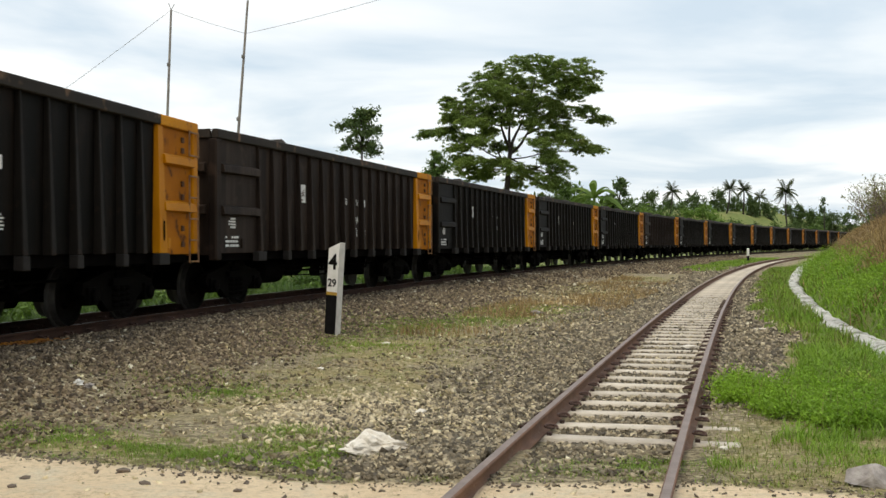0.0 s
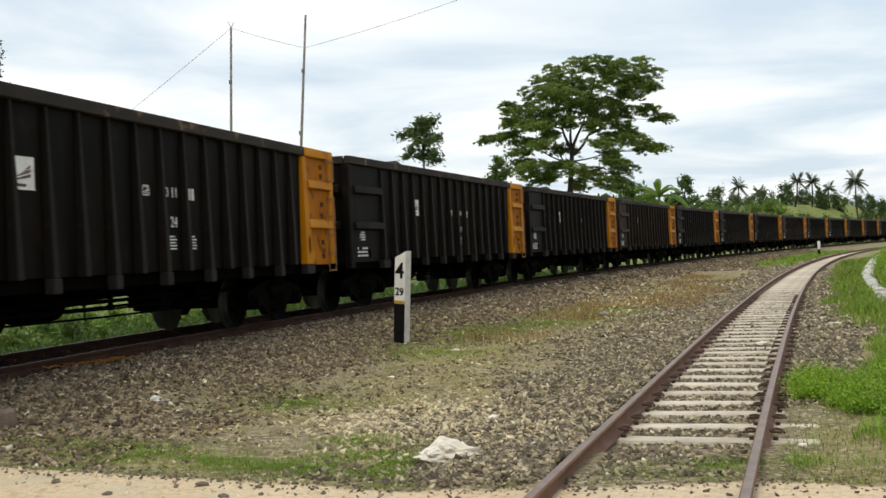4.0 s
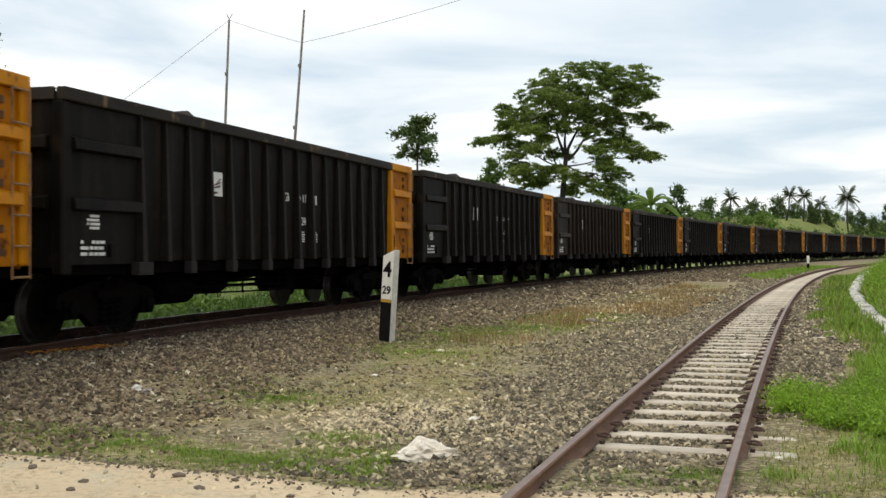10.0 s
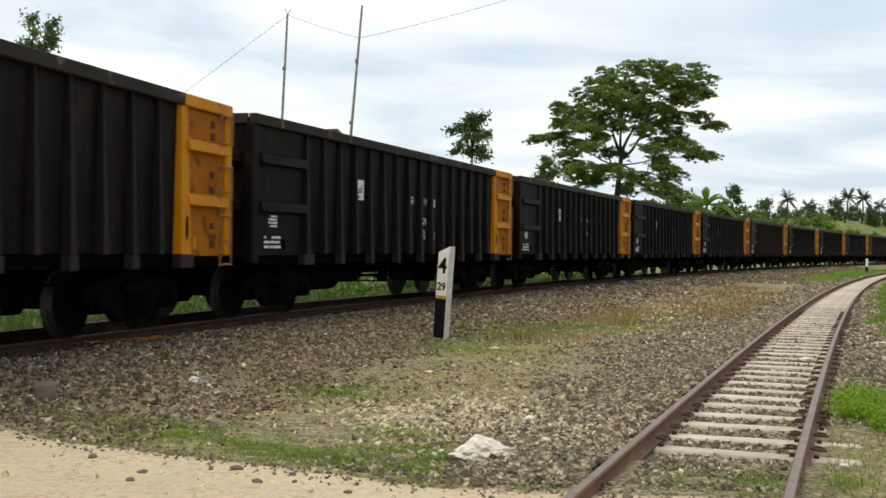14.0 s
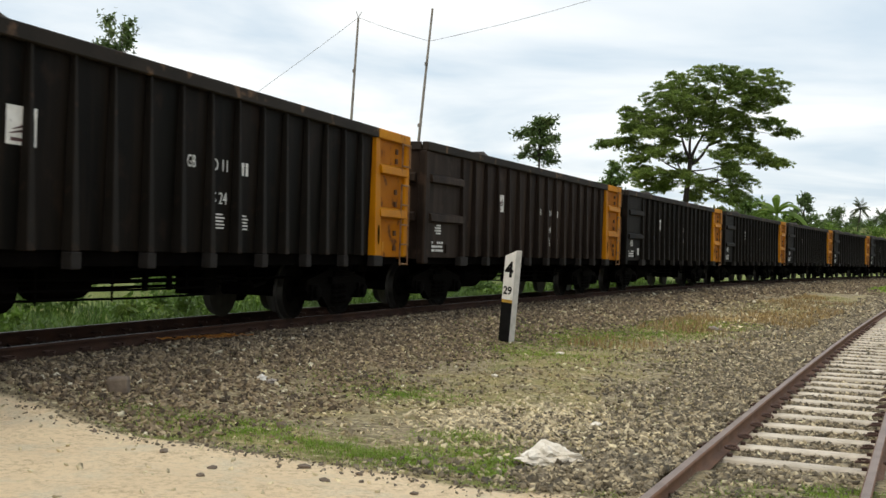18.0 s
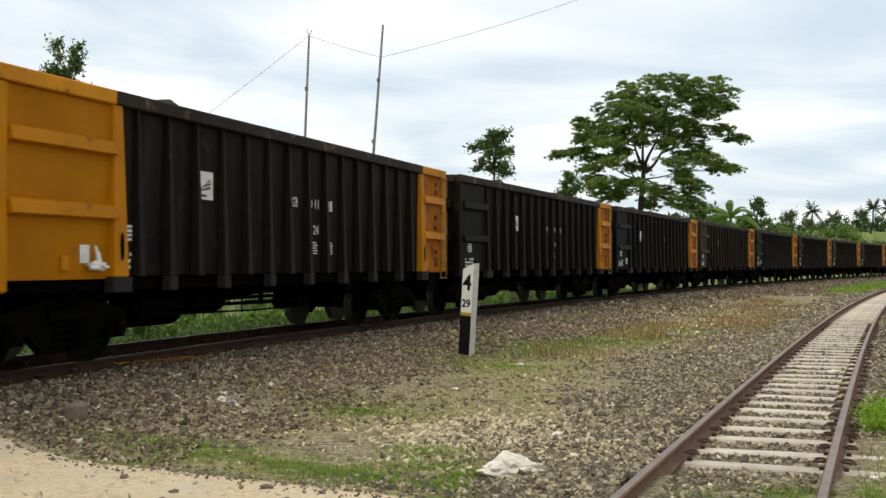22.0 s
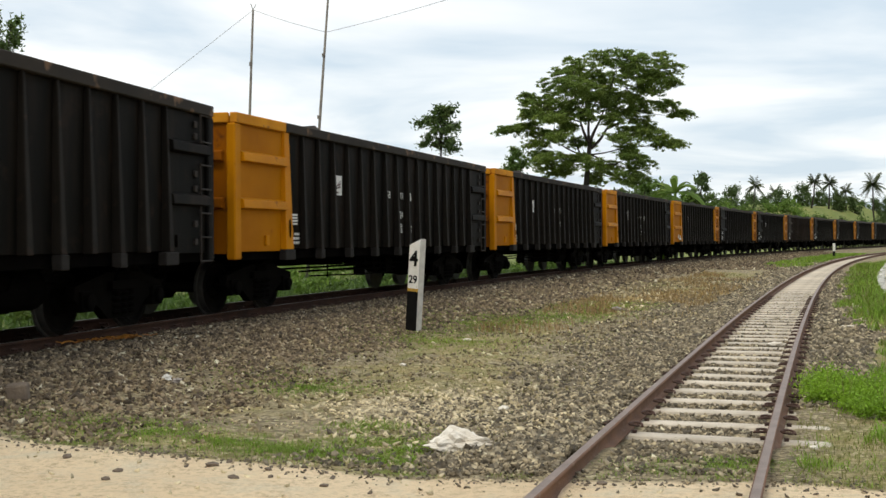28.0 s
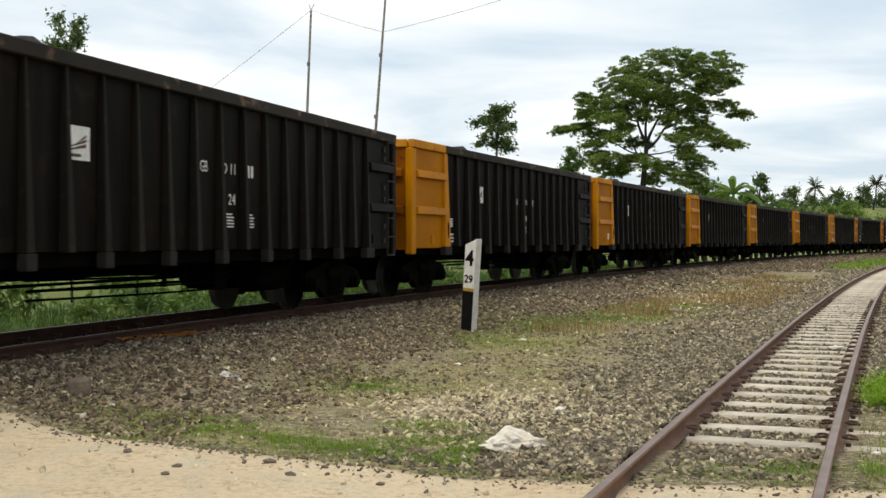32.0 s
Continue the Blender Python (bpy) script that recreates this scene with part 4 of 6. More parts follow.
    put("coal_load", bulk("coal_load", np.stack([px, py, pz], -1).reshape(-1, 3), np.stack([i, i + 1, i + 71, i + 70], 1), M_COAL), root, label="low uneven heap of coal")
    # stencilled markings on both sides, alike after a half turn
    for y in (-1,):
        face = SHEET + 0.006
        deg = 0 if y < 0 else 180

        def mark(me, x, z, out=face, label="white stencilled marking"):
            tagged(put("marking", me, root, (-y * x, y * out, z), (0, 0, deg)), label=label, kind="" if me is T_CARD else "stuff")
        em = put("emblem_plate", EMBLEM, root, (-y * -2.64, y * face, 1.985), (0, 0, deg), label="white plate with dark stripes")
        put("emblem_stripes", STRIPES, em, (0, -0.004, 0))
        mark(T_GB, -0.175, 1.91)
        mark(T_D, 0.33, 1.91)
        mark(T_11, 0.55, 1.91)
        mark(T_SER, 0.97, 1.91)
        mark(T_S24, 0.45, 1.54)
        mark(T_BLK, 0.45, 1.28)
        mark(T_BLK, 1.0, 1.28)
        mark(T_PANEL, -4.33 if flip < 0 else -4.20 if rear_yellow else -5.70, 1.38, face if rear_yellow else 1.341)
        mark(T_DATA, -4.30 if flip < 0 else -4.16 if rear_yellow else -5.70, 1.08, face if rear_yellow else 1.341)
        mark(T_CARD, -5.0, 1.16, 1.341, "white card in a holder")
    return root


def emblem():
    bm = bmesh.new()
    box(bm, -0.195, 0.195, -0.004, 0.0, -0.165, 0.165)
    plate = to_mesh("emblem_plate", bm, M_WHITE)
    bm = bmesh.new()
    for z0, z1, x0, w in ((0.00, 0.09, -0.02, 0.030), (-0.035, 0.045, -0.12, 0.035), (-0.07, 0.0, -0.155, 0.040)):
        v = [bm.verts.new(p) for p in ((x0, -0.002, z0), (0.13, -0.002, z1), (0.13, -0.002, z1 - w), (x0, -0.002, z0 - 0.006))]
        bm.faces.new(v)
    v = [bm.verts.new(p) for p in ((-0.14, -0.002, -0.105), (0.05, -0.002, -0.105), (0.05, -0.002, -0.135), (-0.14, -0.002, -0.135))]
    bm.faces.new(v)
    return plate, to_mesh("emblem_stripes", bm, M_RED)


EMBLEM, STRIPES = emblem()
T_GB, T_D, T_11, T_S24 = (writing(s, 0.19, M_WHITE) for s in ("GB", "D", "11", "S 24"))
T_GB.transform(Matrix.Diagonal((0.72, 1, 1, 1)))
T_SER = to_mesh("marking", stencil([(0.22, -0.14, 0.22, -0.14, 0.22)], 0.27, 0.15, 0.0), M_WHITE)
T_BLK = to_mesh("marking", stencil([(-0.2, 0.6), (1.0,), (0.9,), (1.0,), (0.95,)], 0.24, 0.19, 0.55), M_WHITE)
bm = bmesh.new()
box(bm, -0.075, 0.075, -0.006, 0.0, -0.09, 0.09)
T_CARD = to_mesh("marking", bm, M_WHITE)
T_PANEL = to_mesh("marking", stencil([(-0.25, 0.7), (0.2, -0.05, 0.7), (0.15, -0.1, 0.75), (-0.2, 0.75)], 0.26, 0.18, 0.35), M_WHITE)
T_DATA = to_mesh("marking", stencil([(0.1, -0.35, 0.12, -0.04, 0.12, -0.04, 0.2), (0.3, -0.05, 0.14, -0.04, 0.14, -0.04, 0.2), (0.25, -0.08, 0.16, -0.04, 0.16, -0.04, 0.25)], 0.50, 0.20, 0.45), M_WHITE)

FIRST, LAST, TURNED = -17, 21, 13
PITCH = 13.448
L_A = "black open coal wagon with a yellow leading end"
L_B = "black open coal wagon with a yellow trailing end"
L_C = "black open coal wagon with both ends yellow"
template_a = wagon(True, False, L_A)
template_b = wagon(False, True, L_B)
template_c = wagon(True, True, L_C)
TRAIN = {}
for n in range(FIRST, LAST + 1):
    src = template_c if n == 12 else (template_a if n < TURNED else template_b)
    fresh = (n == FIRST) or (n == 12) or (n == TURNED)
    TRAIN[n] = src if fresh else copy_thing(src, Matrix.Identity(4))

for n, w in TRAIN.items():         # only four wagons carry a card in the holder
    if n not in (8, 10, 12, 16):
        for ob in [o for o in w.children_recursive if o.data is T_CARD]:
            bpy.data.objects.remove(ob)

for n, d in ((4, 0.5), (10, -0.28)):  # emblems set off from the usual bay
    for ob in TRAIN[n].children:
        if ob.name.startswith("emblem_plate"):
            ob.location.x += d

for ob in TRAIN[13].children:      # stencilled a little further back
    if ob.name.startswith("marking") and ob.location.x > -3:
        ob.location.x -= 0.3

for n in (-5, -1, 3, 9):          # these wagons are brown with dust
    for ob in TRAIN[n].children_recursive:
        if ob.material_slots and ob.material_slots[0].material in (M_BLACK, M_RIBK):
            ob.material_slots[0].link = "OBJECT"
            ob.material_slots[0].material = M_DUSTY


def rag():
    """The white rag caught in the slot of the wagon with two yellow ends."""
    bm = bmesh.new()
    bmesh.ops.create_icosphere(bm, subdivisions=3, radius=1.0)
    for v in bm.verts:
        d = 1 + 0.8 * noise.noise(v.co * 2.1 + Vector((4, 0, 0)))
        v.co = Vector((v.co.x * d * 0.13, v.co.y * d * 0.05, v.co.z * d * 0.045))
    tube(bm, [(0.03, 0, 0.02), (0.0, 0.0, 0.12), (-0.03, 0.01, 0.20)], [0.03, 0.025, 0.01], seg=6)
    put("rag", to_mesh("rag", bm, M_CLOTH), TRAIN[12], (-4.86, -1.40, LOW + 0.10), label="crumpled white rag tied to the slot")


rag()


EASE = [-.13, -.19, .12, -.02, .10, -.05, -.10, .17, .22, .02, .16, .04, -.16, .03, -.07, 0.0, -.05,
        -.01, .03, -.09, .11, .06, .11, .20, 0.0, .2, 0.0, -.05, .19, .10, .22, -.07, .14]


def lead(t):
    """Way of the train's reference point along the line, with its small surges."""
    return 7.93 * t + float(np.polyval(LEAD, t)) + float(np.interp(t, range(33), EASE))


def train_place(t, n):
    """Pose of wagon n at t seconds."""
    s = lead(t) - n * PITCH - 6.33
    a, b = on(MAIN, s - 4.7), on(MAIN, s + 4.7)
    x, y = (a[0] + b[0]) / 2, (a[1] + b[1]) / 2
    h = math.atan2(b[0] - a[0], b[1] - a[1])
    return Matrix.Translation((x, y, HEAD_Z)) @ Matrix.Rotation(math.pi / 2 - h, 4, "Z")


LEAD = np.polyfit([0, 8, 16, 24, 32.0], [3.531, -0.402, -3.168, -5.226, -6.033], 4)

# ---------------------------------------------------------------- concrete drain at the foot of the cutting
def drain():
    root = tagged(new("drain"), "pale mortar drain with a rough white lip at the grassy slope", "drain", kind="structure")
    rng = np.random.RandomState(5)
    s = 0.0
    while s < 112:
        step = 1.6 if s < 50 else 4.0
        n = 9
        bm = bmesh.new()
        rows = []
        for i in range(n):
            q = s + (step - 0.012) * i / (n - 1)
            a = 0.04 * math.sin(q * 1.7) + 0.03 * math.sin(q * 4.1)
            d = float(drain_shift(on(SIDE, q, 2.4)[1]))
            ring = []
            for lat, z in ((2.42 + a + d, -0.12), (2.44 + a + d, 0.055), (2.56 + a + d, 0.10), (2.72 + d, 0.095), (2.80 + d, 0.05), (2.82 + d, -0.30)):
                lat += rng.uniform(-0.045, 0.045)
                x, y, h = on(SIDE, q, lat)
                ring.append(bm.verts.new((x, y, z + rng.uniform(-0.034, 0.034) + 0.02 * math.sin(q * 0.9))))
            rows.append(ring)
        for a, b in zip(rows, rows[1:]):
            for k in range(5):
                bm.faces.new((a[k], a[k + 1], b[k + 1], b[k]))
            bm.faces.new((a[5], a[0], b[0], b[5]))
        bm.faces.new(rows[0][::-1])
        bm.faces.new(rows[-1])
        part("lip_section", bm, M_DRAIN, root)
        s += step


drain()

# ---------------------------------------------------------------- stones
ICO_V = np.array([(x, y, z) for z in (-1, 1) for y in (-1, 1) for x in (-1, 1)], float) * 0.62
ICO_F = np.array([(0, 2, 3), (0, 3, 1), (4, 5, 7), (4, 7, 6), (0, 1, 5), (0, 5, 4), (2, 6, 7), (2, 7, 3), (0, 4, 6), (0, 6, 2), (1, 3, 7), (1, 7, 5)])


def stones(name, xy, size, mat, label, rng, sink=0.25, on_top=None):
    n = len(xy)
    shape = ICO_V[None] + rng.uniform(-0.42, 0.42, (n, 8, 3))
    shape = shape * (size[:, None, None] * rng.uniform(0.45, 1.45, (n, 1, 3)) * np.array([1.15, 1.15, 0.72]))
    a = rng.uniform(0, 6.283, n)
    c, s = np.cos(a)[:, None], np.sin(a)[:, None]
    x, y = shape[..., 0] * c - shape[..., 1] * s, shape[..., 0] * s + shape[..., 1] * c
    tip = rng.uniform(-0.7, 0.7, (n, 2))
    shape[..., 2] += x * tip[:, :1] + y * tip[:, 1:]
    z = terrain(xy[:, 0], xy[:, 1]) + size * (0.7 - sink * 2) + (0 if on_top is None else on_top)
    v = np.stack([x + xy[:, :1], y + xy[:, 1:2], shape[..., 2] + z[:, None]], -1).reshape(-1, 3)
    f = (ICO_F[None] + (np.arange(n) * 8)[:, None, None]).reshape(-1, 3)
    ob = put(name, bulk(name, v, f, mat))
    return tagged(ob, label, "gravel", kind="stuff")


def strip(curve, l0, l1, s0, s1, n, rng):
    s, lat = rng.uniform(s0, s1, n), rng.uniform(l0, l1, n)
    x, y, h = on(curve, s, lat)
    return np.stack([x, y], 1), s, lat


def ragged(p, lat, edge, width, seed):
    """Thin a band of stones out towards its edge, unevenly."""
    e = np.abs(lat) + 0.55 * waves(p[:, 0], p[:, 1], seed, 1.9) + 0.3 * waves(p[:, 0], p[:, 1], seed + 1, 0.7)
    return RS.uniform(0, 1, len(lat)) > smooth(e, abs(edge) - width, abs(edge))


RS = np.random.RandomState(12)


def yard_ok(p):
    return p[:, 1] > np.interp(p[:, 0], ROAD_X, ROAD_Y) + 0.12


def ballast():
    sets = []
    for l0, l1, s0, s1, n, r in ((0.68, 3.9, -8, 6, 41000, 0.0190), (0.68, 4.0, 6, 20, 22000, 0.025), (0.68, 3.6, 20, 48, 10000, 0.040), (0.68, 6.4, 44, 100, 14000, 0.042)):
        p, s, lat = strip(MAIN, l0, l1, s0, s1, n, RS)
        keep = yard_ok(p) & ragged(p, lat, l1 - 0.1, 1.9, 51)
        sets.append((p[keep], RS.uniform(0.45, 1.55, keep.sum()) * r))
    stones("ballast", np.concatenate([a for a, b in sets]), np.concatenate([b for a, b in sets]), M_STONE, "loose brown-grey ballast along the main line", RS)
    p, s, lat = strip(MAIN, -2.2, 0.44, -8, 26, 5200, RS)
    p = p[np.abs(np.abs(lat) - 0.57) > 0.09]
    stones("track_bed_stone", p, RS.uniform(0.65, 1.35, len(p)) * 0.036, M_SHADEST, "ballast under the train, coal dust and shade painted into its black", RS)
    sets = []
    for l0, l1, s0, s1, n, r in ((-2.8, -0.64, -1.2, 9, 21000, 0.0185), (-3.1, -0.64, 9, 24, 13000, 0.026), (-2.4, -0.64, 24, 50, 5600, 0.040), (-3.2, -0.64, 48, 90, 6000, 0.042), (0.64, 1.5, 2.6, 9, 2400, 0.024), (0.64, 1.9, 9, 24, 4600, 0.030), (0.64, 1.6, 24, 45, 1800, 0.040)):
        p, s, lat = strip(SIDE, l0, l1, s0, s1, n, RS)
        keep = yard_ok(p) & ((lat > 0) | ragged(p, lat, l0, 1.9, 53))
        sets.append((p[keep], RS.uniform(0.6, 1.4, keep.sum()) * r))
    p, s, lat = strip(SIDE, -0.46, 0.46, -0.75, 26, 19000, RS)
    off = np.abs((s + 13.56 + 0.345) % 0.69 - 0.345)
    keep = yard_ok(p) & ((off > 0.098) | (RS.uniform(size=len(s)) < 0.16))
    sets.append((p[keep], RS.uniform(0.5, 1.4, keep.sum()) * 0.0185))
    stones("siding_ballast", np.concatenate([a for a, b in sets]), np.concatenate([b for a, b in sets]), M_SIDEST, "grey crushed stone round the siding sleepers", RS)
    # heap of stone beside the pale rock
    p = np.stack([RS.uniform(-0.72, 0.62, 7600), RS.uniform(7.0, 8.6, 7600)], 1)
    top = 0.07 * np.exp(-((p[:, 0] - 0.05) ** 2 / 0.25 + (p[:, 1] - 7.75) ** 2 / 0.16))
    edge = 0.10 * waves(p[:, 0], p[:, 1], 59, 0.5) + RS.normal(0, 0.05, len(p))
    keep = (lateral(SIDE, p[:, 0], p[:, 1]) < -0.68) & (p[:, 1] > 7.20 + 0.12 * smooth(p[:, 0], 0.1, 0.6) + edge) & (p[:, 0] + edge > -0.64 + 0.55 * smooth(p[:, 1], 7.65, 8.0)) & (p[:, 1] + edge < 8.45)
    stones("gravel_heap", p[keep], RS.uniform(0.5, 1.5, keep.sum()) * 0.0185, M_SIDEST, "low heap of grey crushed stone beside the siding", RS, on_top=top[keep])
    # yard: sparse grey stones, pale chips in patches
    x, y = RS.uniform(-5.5, 8, 52000), 6.8 + 36 * RS.uniform(0, 1, 52000) ** 1.6
    p = np.stack([x, y], 1)
    keep = yard_ok(p) & (lateral(MAIN, x, y) > 1.6) & (lateral(SIDE, x, y) < -1.0) & (y - np.interp(x, ROAD_X, ROAD_Y) > 0.9 + 0.6 * waves(x, y, 67, 0.9) + RS.exponential(0.25, len(x)) - 0.5) & (waves(x, y, 57, 2.1) + waves(x, y, 58, 0.6) + RS.normal(0, 0.4, len(x)) > 0.0)
    p = p[keep]
    stones("yard_gravel", p, RS.uniform(0.5, 1.4, len(p)) * (0.011 + 0.0007 * p[:, 1]), M_YARDST, "trodden grey gravel of the yard", RS, sink=0.3)
    p1 = np.stack([RS.normal(-0.75, 0.62, 2600), RS.normal(10.1, 0.85, 2600)], 1)
    p2 = np.stack([RS.uniform(-5, 8, 1300), RS.uniform(7.2, 40, 1300)], 1)
    p3 = np.stack([RS.normal(0.3, 0.5, 300), RS.normal(9.3, 0.5, 300)], 1)
    p = np.concatenate([p1, p2, p3])
    keep = yard_ok(p) & (lateral(SIDE, p[:, 0], p[:, 1]) < -0.75) & (lateral(MAIN, p[:, 0], p[:, 1]) > 1.2)
    p = p[keep]
    stones("pale_chips", p, RS.uniform(0.5, 1.5, len(p)) ** 1.5 * (0.0075 + 0.0007 * p[:, 1]), M_PALE, "pale limestone chips scattered over the gravel", RS, sink=0.3)
    p = np.stack([RS.uniform(-5, 3.2, 420), RS.uniform(5.4, 9.0, 420)], 1)
    keep = ~yard_ok(p)
    stones("road_pebbles", p[keep], RS.uniform(0.3, 1.5, keep.sum()) * 0.014, M_PALE, "small pebbles on the dirt road", RS)
    x = RS.uniform(-6.5, 3.2, 1500)
    p = np.stack([x, np.interp(x, ROAD_X, ROAD_Y) + RS.normal(0.08, 0.16, len(x))], 1)
    stones("road_rubble", p, RS.uniform(0.3, 1.5, len(p)) * 0.011, M_SIDEST, "pale rubble crumbled along the road edge", RS)
    x = RS.uniform(-6, 3.2, 500)
    p = np.stack([x, np.interp(x, ROAD_X, ROAD_Y) + 0.05 - np.abs(RS.normal(0, 0.22, 500))], 1)
    stones("road_clods", p, RS.uniform(0.3, 1.5, 500) * 0.010, M_BROWN, "crumbs of earth and stone along the road edge", RS)


ballast()


def rock(name, at, size, mat, label, seed, cut=0.25, flat=1.0):
    rng = random.Random(seed)
    bm = bmesh.new()
    bmesh.ops.create_icosphere(bm, subdivisions=2 if max(size) > 0.14 else 1, radius=1.0)
    noise.seed_set(seed)
    for v in bm.verts:
        d = 1 + 0.35 * noise.noise(v.co * 1.1 + Vector((seed, 0, 0))) + 0.30 * noise.noise(v.co * 2.6 + Vector((seed, 5, 0)))
        v.co = Vector((v.co.x * d * size[0], v.co.y * d * size[1], max(v.co.z * d, -0.4) * size[2]))
    ob = put(name, to_mesh(name, bm, mat), at=(at[0], at[1], tz(at[0], at[1]) + size[2] * cut), turn=(rng.uniform(-4, 4), rng.uniform(-4, 4), at[2]))
    return tagged(ob, label, "rock")


def limestone():
    """A creased pale lump: a hump, a low tail to one side and a skirt that runs down to the front."""
    bm = bmesh.new()
    bmesh.ops.create_icosphere(bm, subdivisions=4, radius=1.0)
    for v in bm.verts:
        x, y, z = v.co
        n1 = noise.noise(Vector((x * 1.3, y * 1.3, z * 1.3 + 3.1))) * 0.35 + noise.noise(Vector((x * 3.4, y * 3.4 + 7, z * 3.4))) * 0.42 + noise.noise(Vector((x * 8, y * 8, z * 8))) * 0.16
        hump = 0.045 + 0.068 * math.exp(-((x + 0.25) / 0.42) ** 2) + 0.015 * math.exp(-((x - 0.45) / 0.25) ** 2)
        deep = 0.085 - 0.03 * x
        v.co = Vector((x * (1 + 0.6 * n1) * 0.222, y * (1 + n1) * deep - 0.13 * max(0, -x - 0.35) ** 1.2, max(z * (1 + n1), -0.5) * hump))
    ob = put("limestone_rock", to_mesh("limestone_rock", bm, M_LIME), at=(-0.46, 8.02, tz(-0.46, 8.02) + 0.055), turn=(0, 2, 8))
    tagged(ob, "white limestone lump half buried in the gravel heap", "rock")


def boulder():
    """A split block with flat faces and a sharp ridge."""
    bm = bmesh.new()
    bmesh.ops.create_icosphere(bm, subdivisions=3, radius=1.0)
    for n, d in (((-0.75, -0.55, 0.45), 0.55), ((0.55, -0.65, 0.62), 0.52), ((0.2, 0.6, 0.8), 0.60), ((-0.5, 0.3, 0.85), 0.62), ((0.9, 0.2, 0.1), 0.7), ((-0.1, -1, -0.1), 0.62), ((-0.95, 0.1, 0.0), 0.85)):
        n = Vector(n).normalized()
        for v in bm.verts:
            over = v.co.dot(n) - d
            if over > 0:
                v.co -= n * over
    for v in bm.verts:
        k = 1 + 0.05 * noise.noise(v.co * 4)
        v.co = Vector((v.co.x * 0.185 * k, v.co.y * 0.135 * k, max(v.co.z, -0.35) * 0.125 * k))
    ob = put("boulder", to_mesh("boulder", bm, M_BOULDER), at=(2.60, 6.95, tz(2.60, 6.95) + 0.045), turn=(0, 8, -14))
    tagged(ob, "grey angular boulder on the grass verge", "rock")


limestone()
boulder()
def block_stone():
    """A squared lump with chipped corners."""
    bm = bmesh.new()
    bmesh.ops.create_cube(bm, size=2.0)
    bmesh.ops.bevel(bm, geom=bm.edges[:], offset=0.28, segments=2, profile=0.6, affect="EDGES")
    for v in bm.verts:
        d = 1 + 0.16 * noise.noise(v.co * 1.3 + Vector((8, 0, 0)))
        v.co = Vector((v.co.x * d * 0.088, v.co.y * d * 0.075, v.co.z * d * 0.072))
    ob = put("brown_stone", to_mesh("brown_stone", bm, M_BROWN), at=(-4.27, 9.45, tz(-4.27, 9.45) + 0.06), turn=(3, -4, 14))
    tagged(ob, "dark brown block of stone on the ballast edge", "rock")


block_stone()
rock("flat_stone", (5.33, 19.5, 10), (0.17, 0.10, 0.03), M_LIME, "flat white stone on the gravel verge", 9)
rock("pale_lump", (3.52, 16.6, 10), (0.14, 0.07, 0.04), M_LIME, "pale lump of mortar lying on a sleeper", 10, cut=1.2)
for i, (x, y, r, m) in enumerate(((0.45, 6.98, 0.030, M_BROWN), (-2.0, 7.24, 0.036, M_BROWN), (-3.0, 7.35, 0.035, M_BROWN), (-1.62, 7.15, 0.026, M_BROWN), (-1.77, 6.87, 0.034, M_BROWN), (-2.55, 7.05, 0.03, M_BROWN), (2.0, 8.2, 0.035, M_LIME), (-1.45, 13.6, 0.045, M_LIME), (-0.85, 17.0, 0.06, M_LIME), (0.55, 13.2, 0.035, M_LIME), (1.9, 24.0, 0.12, M_BOULDER), (-0.2, 10.2, 0.06, M_LIME), (-2.5, 6.7, 0.03, M_BROWN), (-1.2, 6.75, 0.025, M_BROWN))):
    rock("loose_stone", (x, y, i * 40), (r * 1.3, r, r * 0.6), m, "pale loose stone lying on the gravel" if m is M_LIME else "grey-brown loose stone lying on the ground", 20 + i)


def crumpled(name, at, size, mat, label, category, seed):
    bm = bmesh.new()
    bmesh.ops.create_icosphere(bm, subdivisions=3, radius=1.0)
    for v in bm.verts:
        d = 1 + 0.7 * noise.noise(v.co * 2.3 + Vector((seed, 0, 0)))
        v.co = Vector((v.co.x * d * size[0], v.co.y * d * size[1], max(v.co.z * d, -0.3) * size[2]))
    return tagged(put(name, to_mesh(name, bm, mat), at=(at[0], at[1], tz(at[0], at[1]) + size[2] * 0.35 + (at[2] if len(at) > 2 else 0))), label, category)


crumpled("plastic_bag", (-3.62, 11.43), (0.055, 0.045, 0.035), M_CLOTH, "crumpled white plastic bag on the ballast", "litter", 2)
crumpled("plastic_scrap", (-3.50, 11.40), (0.05, 0.05, 0.03), M_BOULDER, "grey scrap of plastic on the ballast", "litter", 5)


